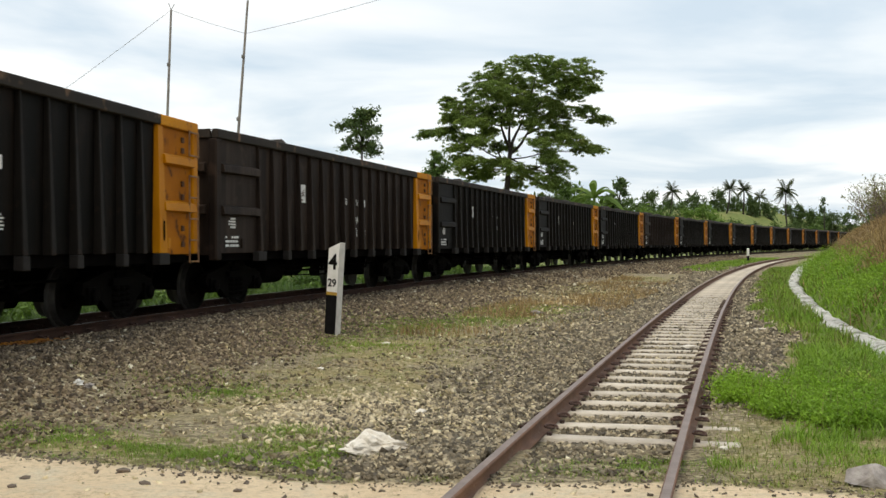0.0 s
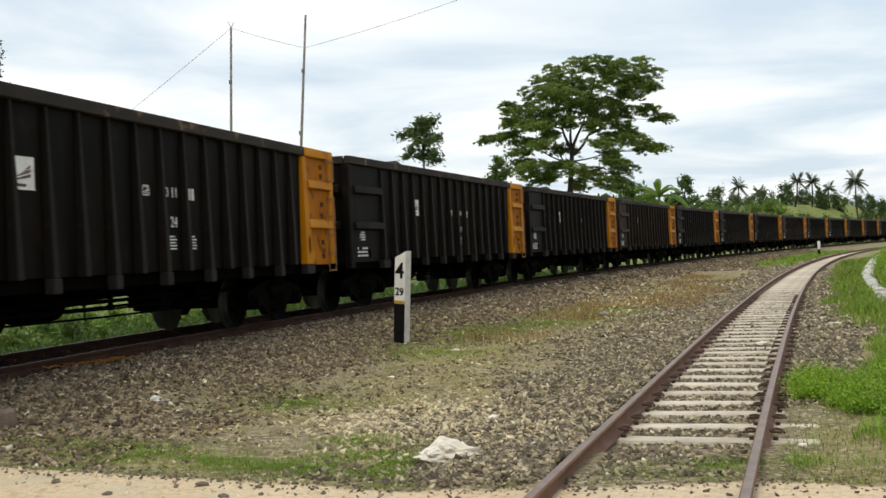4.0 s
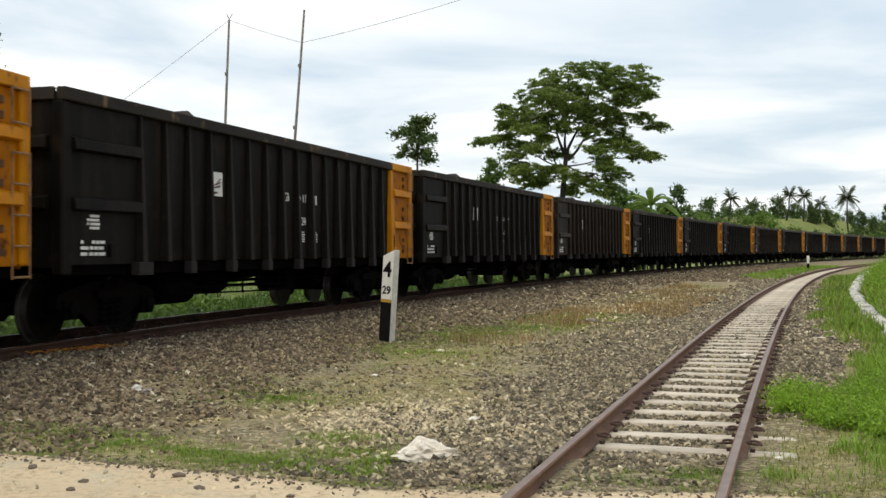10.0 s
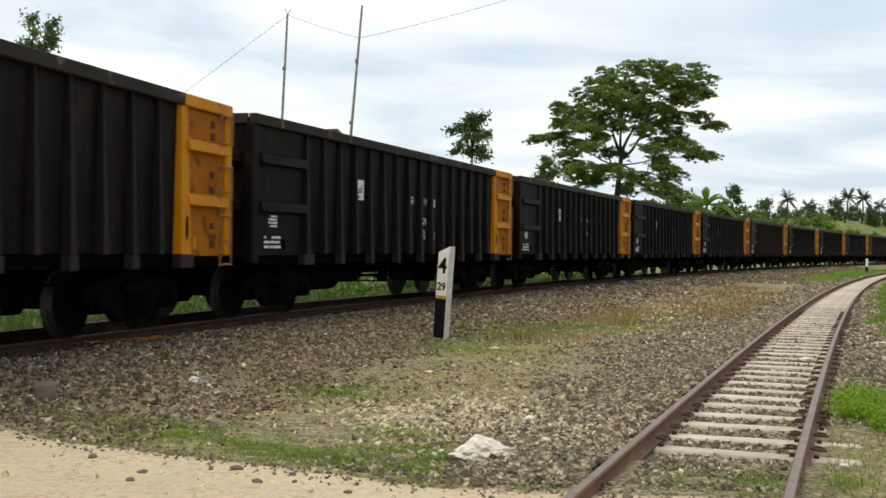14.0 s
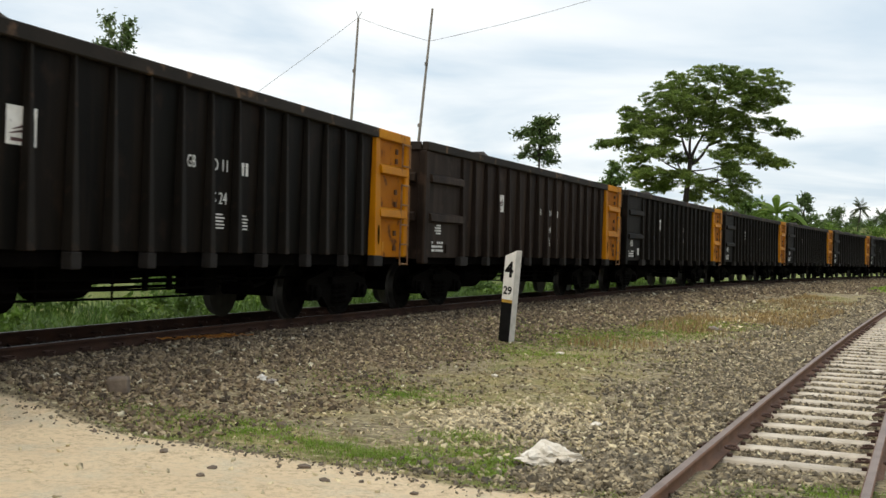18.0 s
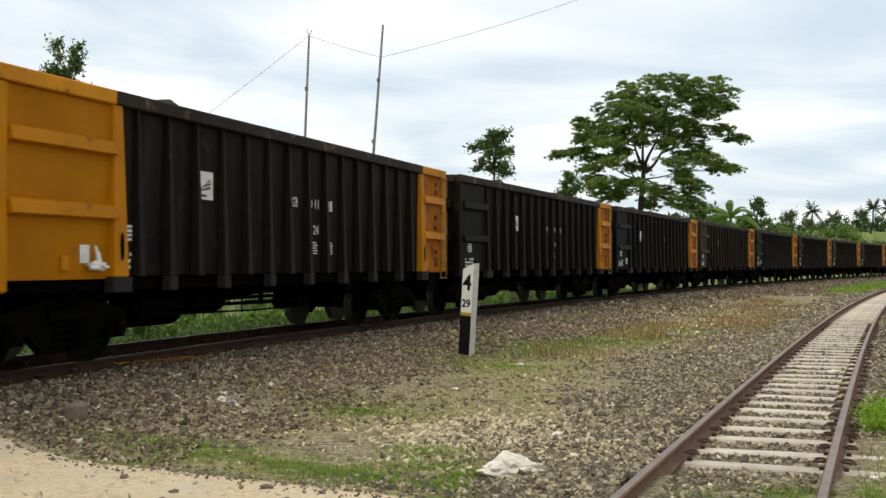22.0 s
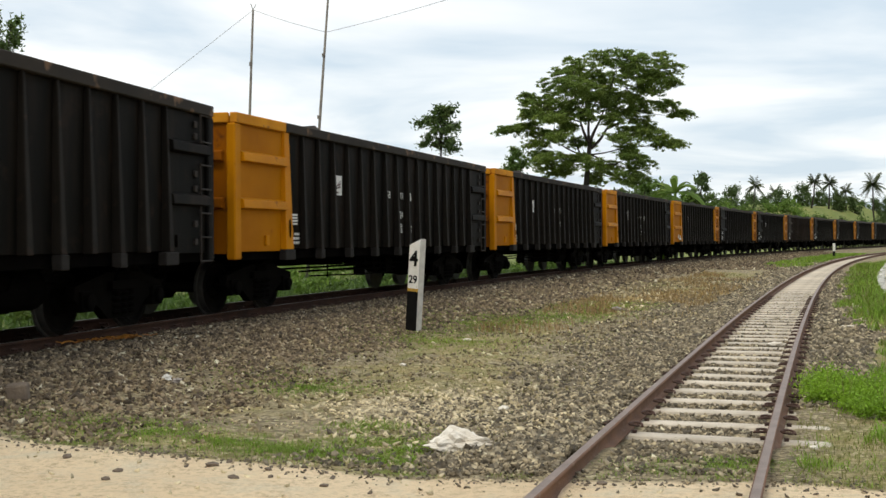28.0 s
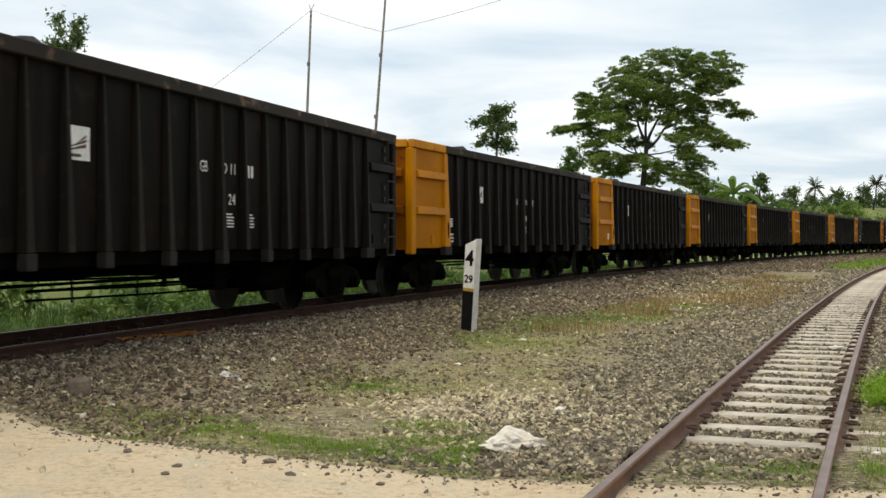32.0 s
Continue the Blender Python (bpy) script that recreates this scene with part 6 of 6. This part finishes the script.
def leafy_tree(name, label, px, top, wide, depth, mat, seed, count, leaf, low=None, stem=0.07, lie=0.35, pieces=14, tight=1.0):
    """A tree by its middle, its top and its width; low: where the crown ends."""
    rng = random.Random(seed)
    x, y, z1 = spot(px, top, depth)
    gz = tz(x, y)
    z0 = spot(px, low, depth)[2] if low else gz + 0.45 * (z1 - gz)
    hw, hh, zc = wide * K * depth / 2, (z1 - z0) / 2, (z1 + z0) / 2
    root = tagged(new(name), label, "tree" if "shrub" not in name else "shrub")
    bm = bmesh.new()
    tube(bm, [(x + 0.2, y, gz - 0.2), (x, y, (gz + zc) / 2), (x + rng.uniform(-0.1, 0.1), y, zc)], [stem * 1.5, stem * 1.1, stem * 0.6], seg=7)
    put("trunk", to_mesh("trunk", bm, M_BARK, smooth=True), root)
    clumps = []
    for k in range(pieces):
        a, r, e = rng.uniform(0, 6.283), rng.uniform(0.25, 0.78), rng.uniform(-0.75, 0.8)
        r *= math.sqrt(max(0.15, 1 - e * e))
        cx, cy, cz = x + math.cos(a) * r * hw, y + math.sin(a) * r * hw, zc + e * hh
        s = rng.uniform(0.28, 0.46) * tight
        clumps.append((cx, cy, cz, hw * s, hw * s, hh * s * 0.8))
        if k % 2 == 0:
            limb(root, "limb", (x, y, zc - hh * 0.6), (cx, cy, cz), stem * 0.5, stem * 0.15, rng, sag=0.06, seg=5)
    put("crown", leaves(clumps, count, leaf, mat, np.random.RandomState(seed), lie), root)
    return root


leafy_tree("slender_tree", "slender tree with broad dark leaves in loose clumps", 639, 189, 104, 52, M_LEAFD, 5, 4200, 0.095, low=283, stem=0.06, pieces=40, tight=0.62)
leafy_tree("slender_tree", "low leafy tree beside the spreading tree", 771, 266, 52, 60, M_LEAF, 6, 2200, 0.11, low=330, stem=0.06, pieces=16)
leafy_tree("slender_tree", "tall slender tree with broad leaves beyond the main line", -158, 10, 120, 46, M_LEAFD, 7, 3400, 0.11, low=180, stem=0.08, pieces=30, tight=0.66)
leafy_tree("round_tree", "small round tree beyond the wagons", 1094, 318, 46, 110, M_LEAFD, 9, 1400, 0.22, low=372, stem=0.08)
leafy_tree("round_tree", "bushy tree beyond the wagons", 1000, 320, 90, 85, M_LEAF, 10, 1800, 0.20, low=390, stem=0.08)
for i, (px, top, wide, depth, m) in enumerate(((1148, 336, 42, 250, M_LEAFD), (1180, 352, 30, 260, M_LEAFD), (1232, 344, 40, 250, M_LEAFD), (1268, 338, 32, 255, M_LEAFD), (1300, 346, 34, 270, M_LEAFD), (1330, 346, 30, 255, M_LEAFD),
                                               (1356, 360, 34, 260, M_LEAFD), (1408, 360, 30, 260, M_LEAFD), (1430, 372, 36, 280, M_LEAFD), (1470, 376, 40, 290, M_LEAFD), (1500, 374, 40, 300, M_LEAFD), (1205, 356, 36, 270, M_LEAF), (1250, 354, 40, 280, M_LEAF), (1318, 358, 40, 280, M_LEAF), (1372, 366, 36, 285, M_LEAF), (1392, 362, 30, 290, M_LEAFD), (1345, 356, 34, 290, M_LEAFD), (1285, 356, 36, 290, M_LEAFD), (1450, 380, 36, 300, M_LEAF))):
    leafy_tree("hill_tree", "dark tree on the far rise", px, top, wide, depth, m, 40 + i, 2400, 0.27, stem=0.14, low=top + 50, pieces=26)
for i, (px, top, wide, depth, m) in enumerate(((1110, 352, 40, 150, M_LEAF), (1140, 366, 44, 170, M_LEAFB), (1175, 368, 50, 190, M_LEAF), (1215, 370, 46, 200, M_LEAFB), (1245, 362, 60, 190, M_LEAFB), (1040, 345, 60, 100, M_LEAF), (1075, 350, 50, 110, M_LEAFB), (1122, 360, 50, 180, M_LEAFD), (1160, 362, 44, 230, M_LEAFD), (1198, 362, 44, 235, M_LEAFD), (970, 345, 60, 80, M_LEAFD), (1015, 350, 60, 90, M_LEAF), (1300, 388, 40, 215, M_LEAF), (1335, 392, 34, 215, M_LEAFD), (1372, 394, 44, 220, M_LEAF), (1405, 390, 30, 225, M_LEAFD), (1440, 396, 40, 225, M_LEAF), (1262, 378, 50, 215, M_LEAFB))):
    leafy_tree("hill_shrub", "bright green shrub below the far rise" if m is M_LEAFB else "green shrub below the far rise", px, top, wide, depth, m, 70 + i, 1500, 0.22, low=top + 40, stem=0.05, pieces=20)


def palm(px, top, depth, seed, spread):
    rng = random.Random(seed)
    x, y, z1 = spot(px, top, depth)
    gz = tz(x, y)
    r = spread * 0.86 * K * depth / 2
    hub = Vector((x, y, z1 - r * 0.45))
    root = tagged(new("coconut_palm"), "tall coconut palm on the far rise", "palm tree", "palms on the far rise")
    bm = bmesh.new()
    tube(bm, [(x + rng.uniform(-0.8, 0.8), y, gz - 0.2), (x + rng.uniform(-0.2, 0.2), y, (gz + hub.z) / 2), hub], [0.22, 0.16, 0.13], seg=7)
    put("trunk", to_mesh("trunk", bm, M_BARK, smooth=True), root)
    for k in range(34):
        a, e = k * 2.4 + rng.uniform(-0.3, 0.3), rng.uniform(-0.9, 1.7)
        verts, faces = [], []
        n = 13
        for i in range(n):
            q = (i + 0.6) / n
            px_, pz_ = q * r * (1.05 - 0.25 * max(e, 0)), (e * q - 0.50 * q * q) * r
            c = hub + Vector((math.cos(a) * px_, math.sin(a) * px_, pz_))
            out, w = Vector((math.cos(a), math.sin(a), 0)), Vector((-math.sin(a), math.cos(a), 0))
            ln = r * 0.25 * math.sin(min(1, q * 1.1 + 0.12) * 2.6)
            for sd in (-1, 1):
                b = len(verts)
                verts += [c - out * r * 0.06, c + out * r * 0.09, c + out * r * 0.16 + w * sd * ln - Vector((0, 0, ln * 0.7))]
                faces.append((b, b + 1, b + 2))
        put("frond", bulk("frond", [v[:] for v in verts], faces, M_PALM), root)


for i, (px, top, depth, spread) in enumerate(((1188, 332, 240, 36), (1289, 328, 245, 34), (1314, 330, 250, 34), (1388, 330, 235, 44), (1342, 344, 260, 30), (1222, 346, 265, 30))):
    palm(px, top, depth, 90 + i, spread)


def thin_tree():
    """The nearly bare tree on the skyline."""
    leafy_tree("thin_tree", "thin bare-stemmed tree on the skyline", 1456, 350, 22, 280, M_LEAFD, 99, 220, 0.4, low=385, stem=0.12, pieces=8)


thin_tree()
for i, (s, lat, r) in enumerate(((-9, -7.5, 0.9), (-4, -8.6, 1.1), (1, -7.2, 0.8), (6, -8.4, 1.2), (12, -7.4, 0.9), (18, -8.8, 1.3), (25, -8.0, 1.1), (33, -8.6, 1.3), (42, -9.0, 1.4), (-7, -10.5, 1.3), (3, -11, 1.4), (15, -11.5, 1.5), (29, -12, 1.7)) + tuple((-13 + 2.3 * j, -3.6 - 1.9 * ((j * 7) % 5) / 4, 0.45 + 0.08 * ((j * 3) % 5)) for j in range(24)) + tuple((-16 + 4.6 * j, -13.5 - 1.2 * (j % 3), 1.5 + 0.2 * (j % 4)) for j in range(14))):
    x, y, h = on(MAIN, s, lat)
    rr = random.Random(300 + i)
    root = tagged(new("wayside_shrub"), "leafy green shrub beyond the main line", "shrub")
    cl = [(x + rr.uniform(-1, 1) * r, y + rr.uniform(-1, 1) * r, tz(x, y) + rr.uniform(0.15, 0.75) * r, r * 0.4, r * 0.4, r * 0.3) for k in range(12)]
    put("crown", leaves(cl, 1500, 0.075, M_LEAF if i % 2 else M_LEAFB, np.random.RandomState(300 + i), 0.35), root)


def banana(px, low, depth, seed, tall):
    rng = random.Random(seed)
    x, y, z0 = spot(px, low, depth)
    gz = tz(x, y)
    root = tagged(new("banana_plant"), "banana plant with broad bright green leaves", "banana plant")
    bm = bmesh.new()
    tube(bm, [(x, y, gz - 0.1), (x, y, z0)], [0.14, 0.10], seg=8)
    put("stem", to_mesh("stem", bm, M_LEAFB, smooth=True), root)
    for k, (a, up) in enumerate(((0.1, 0.95), (1.5, 1.22), (2.8, 1.0), (3.3, 0.75), (4.4, 1.15), (5.7, 0.95), (0.0, 0.55), (3.1, 0.5), (0.5, 1.1), (2.5, 0.9))):
        n, L = 8, tall * rng.uniform(0.85, 1.1)
        rows = []
        bm = bmesh.new()
        for i in range(n + 1):
            q = i / n
            c = Vector((x, y, z0)) + Vector((math.cos(a) * q * L * (1.2 - up * 0.55), math.sin(a) * q * L * (1.2 - up * 0.55), (up * q - 0.65 * q * q * (2 - up * 0.7)) * L))
            w = Vector((-math.sin(a), math.cos(a), 0)) if abs(math.sin(a)) > 2 else Vector((0.75, 0.4, 0.1))
            b = L * 0.125 * math.sin(min(1.0, q * 0.93 + 0.07) * 3.1)
            rows.append([bm.verts.new(c - w * b - Vector((0, 0, b * 0.3))), bm.verts.new(c), bm.verts.new(c + w * b - Vector((0, 0, b * 0.3)))])
        for p, q in zip(rows, rows[1:]):
            for j in (0, 1):
                bm.faces.new((p[j], p[j + 1], q[j + 1], q[j]))
        put("banana_leaf", to_mesh("banana_leaf", bm, M_LEAFB), root)


banana(1050, 352, 82, 1, 2.6)
banana(1030, 358, 88, 2, 2.0)


def bare_shrub(lat, s, tall, seed, leafy):
    rng = random.Random(seed)
    x, y, h = on(SIDE, s, lat)
    z = tz(x, y)
    root = tagged(new("dry_shrub"), "dry twiggy shrub on top of the cutting", "shrub")
    bm = bmesh.new()
    tips = []
    for k in range(46):
        a, r = rng.uniform(0, 6.283), rng.uniform(0.2, 1.0)
        tip = Vector((x + math.cos(a) * r * tall * 0.75, y + math.sin(a) * r * tall * 0.75, z + tall * rng.uniform(0.5, 1.05) * (1.15 - 0.4 * r)))
        p0 = Vector((x + rng.uniform(-0.5, 0.5), y + rng.uniform(-0.5, 0.5), z - 0.05))
        mid = p0.lerp(tip, 0.5) + Vector((rng.uniform(-0.2, 0.2), rng.uniform(-0.2, 0.2), 0.12))
        tube(bm, [p0, mid, tip], [0.022, 0.014, 0.006], seg=4, cap=False)
        tips.append(tip)
        for j in range(3):
            q = mid.lerp(tip, rng.uniform(0, 0.8))
            t2 = q + Vector((rng.uniform(-0.4, 0.4), rng.uniform(-0.4, 0.4), rng.uniform(0.0, 0.4)))
            tube(bm, [q, t2], [0.010, 0.004], seg=4, cap=False)
            tips.append(t2)
    part("brushwood", bm, M_TWIG, root, "bare brown twigs")
    put("foliage", leaves([(t.x, t.y, t.z, 0.18, 0.18, 0.15) for t in tips], leafy, 0.06, M_GRASSO, np.random.RandomState(seed), 0.3, "foliage"), root)


for lat, s, tall, seed, leafy in ((6.5, 54, 2.7, 1, 1000), (6.8, 60, 2.5, 2, 900), (7.1, 68, 2.1, 3, 900), (6.9, 49, 2.4, 4, 900), (7.4, 76, 2.0, 5, 700), (7.2, 44, 2.4, 6, 1000)):
    bare_shrub(lat, s, tall, seed, leafy)
for i, (lat, s, wide) in enumerate(((6.6, 66, 1.4), (6.8, 76, 1.8), (6.2, 86, 1.6), (6.9, 57, 1.4), (6.4, 94, 2.0), (5.6, 103, 2.0), (6.0, 98, 2.2), (5.0, 108, 2.0))):
    x, y, h = on(SIDE, s, lat)
    zz = tz(x, y)
    root = tagged(new("slope_shrub"), "green shrub on the edge of the cutting", "shrub")
    cl = [(x + random.Random(i * 9 + k).uniform(-0.7, 0.7), y + random.Random(i * 7 + k).uniform(-0.7, 0.7), zz + 0.25 + random.Random(i * 5 + k).uniform(0, 0.5) * wide * 0.6, 0.4, 0.4, 0.32) for k in range(9)]
    put("crown", leaves(cl, 900, 0.07, M_LEAF, np.random.RandomState(60 + i), 0.3), root)


# ---------------------------------------------------------------- antenna masts and their wire
def mast(foot_dir, top_dir, depth, label):
    gx_, gz_ = foot_dir * depth, tz(foot_dir * depth, depth)
    top = Vector((top_dir[0] * depth, depth, 1.5 + top_dir[1] * depth))
    root = tagged(new("antenna_mast"), label, "antenna mast", "masts beyond the main line")
    bm = bmesh.new()
    foot = Vector((gx_, depth, gz_ - 0.2))
    tube(bm, [foot, foot.lerp(top, 0.5) + Vector((0.04, 0, 0)), top], [0.05, 0.042, 0.03], seg=8)
    put("pole", to_mesh("pole", bm, M_POLE, smooth=True), root)
    for k in (0.35, 0.62, 0.82):
        p = foot.lerp(top, k)
        bm = bmesh.new()
        lathe(bm, [(-0.05, 0.045), (-0.03, 0.050), (0.03, 0.050), (0.05, 0.045)], axis="z", seg=10, centre=p)
        put("joint", to_mesh("joint", bm, M_POLE), root)
    return root, top


m1, top1 = mast(-0.2490, (-0.2364, 0.2025), 32.0, "thin leaning mast with a forked tip holding a wire")
bm = bmesh.new()
tube(bm, [top1, top1 + Vector((-0.07, 0, 0.18))], 0.012, seg=5)
tube(bm, [top1, top1 + Vector((0.09, 0, 0.16))], 0.012, seg=5)
put("fork", to_mesh("fork", bm, M_WIRE), m1)
m2, top2 = mast(-0.1925, (-0.1700, 0.2106), 32.0, "thin leaning bamboo mast with a wire tied below its tip")


def wire(points, sag):
    bm = bmesh.new()
    pts = []
    for (a, b), g in zip(zip(points, points[1:]), sag):
        a, b = Vector(a), Vector(b)
        for i in range(10):
            k = i / 10
            pts.append(a.lerp(b, k) + Vector((0, 0, -g * 4 * k * (1 - k))))
    pts.append(Vector(points[-1]))
    tube(bm, pts, 0.0065, seg=5)
    tagged(put("aerial_wire", to_mesh("aerial_wire", bm, M_WIRE)), "thin sagging aerial wire strung between the masts", "wire")


wire([(-0.3465 * 32, 32, 1.5 + 0.1215 * 32), top1, (-0.1717 * 32, 32, 1.5 + 0.1819 * 32), (0.05 * 32, 32, 1.5 + 0.245 * 32)], [0.02, 0.03, 0.12])

# ---------------------------------------------------------------- kilometre post
def km_post():
    x, y = -1.83, 18.44
    root = tagged(new("kilometre_post"), "leaning white and black concrete kilometre post", "distance post")
    root.matrix_world = Matrix.Translation((x, y, tz(x, y) - 0.03)) @ Matrix.Rotation(radians(-34), 4, "Z") @ Matrix.Rotation(radians(4.2), 4, "Y")
    w, d = 0.105, 0.075
    for name, z0, z1, mat in (("black_base", 0.0, 0.68, M_POSTB), ("yellow_band", 0.68, 0.73, M_POSTY), ("white_top", 0.73, 1.52, M_POSTW)):
        bm = bmesh.new()
        vs = box(bm, -w, w, -0.012, 0.0, z0, z1)
        if name == "white_top":
            for v in vs:
                if v.co.z > 1 and v.co.x < 0:
                    v.co.z -= 0.10
        part(name, bm, mat, root)
    bm = bmesh.new()
    vs = box(bm, -w, w, 0.002, 2 * d, -0.2, 1.53)
    for v in vs:
        if v.co.z > 1 and v.co.x < 0:
            v.co.z -= 0.10
    part("shaft", bm, M_POSTS, root, bevel=0.012)
    for s, size, z in (("4", 0.34, 1.20), ("29", 0.175, 0.87)):
        me = writing(s, size, M_POSTB, "numeral", 0.004 if size < 0.3 else 0.009)
        put("numeral", me, root, (0.0, -0.016, z), label="black painted numeral")


km_post()


def stub_post():
    x, y = 22.72, 86.6
    root = tagged(new("clearance_marker"), "short white marker post with a black foot", "marker post")
    root.location = (x, y, tz(x, y))
    for name, z0, z1, mat in (("black_foot", -0.1, 0.50, M_POSTB), ("white_head", 0.50, 1.08, M_POSTW)):
        bm = bmesh.new()
        box(bm, -0.085, 0.085, -0.075, 0.075, z0, z1)
        part(name, bm, mat, root, bevel=0.02)


stub_post()


# ---------------------------------------------------------------- train and wheels in movement
def motions():
    times = [i * 1.0 for i in range(33)]
    for n, w in TRAIN.items():
        walk(w, [(t, train_place(t, n)) for t in times])
    # wheels of the wagons that pass close by roll at the train's pace
    ticks = [i / 15 for i in range(481)]
    roll = [lead(t) / 0.387 for t in ticks]
    for n in range(-1, 20):
        for w in [o for o in TRAIN[n].children_recursive if o.name.startswith("wheelset")]:
            at = Matrix.Translation(w.location)
            walk(w, [(t, at @ Matrix.Rotation(a, 4, "Y")) for t, a in zip(ticks, roll)])


motions()
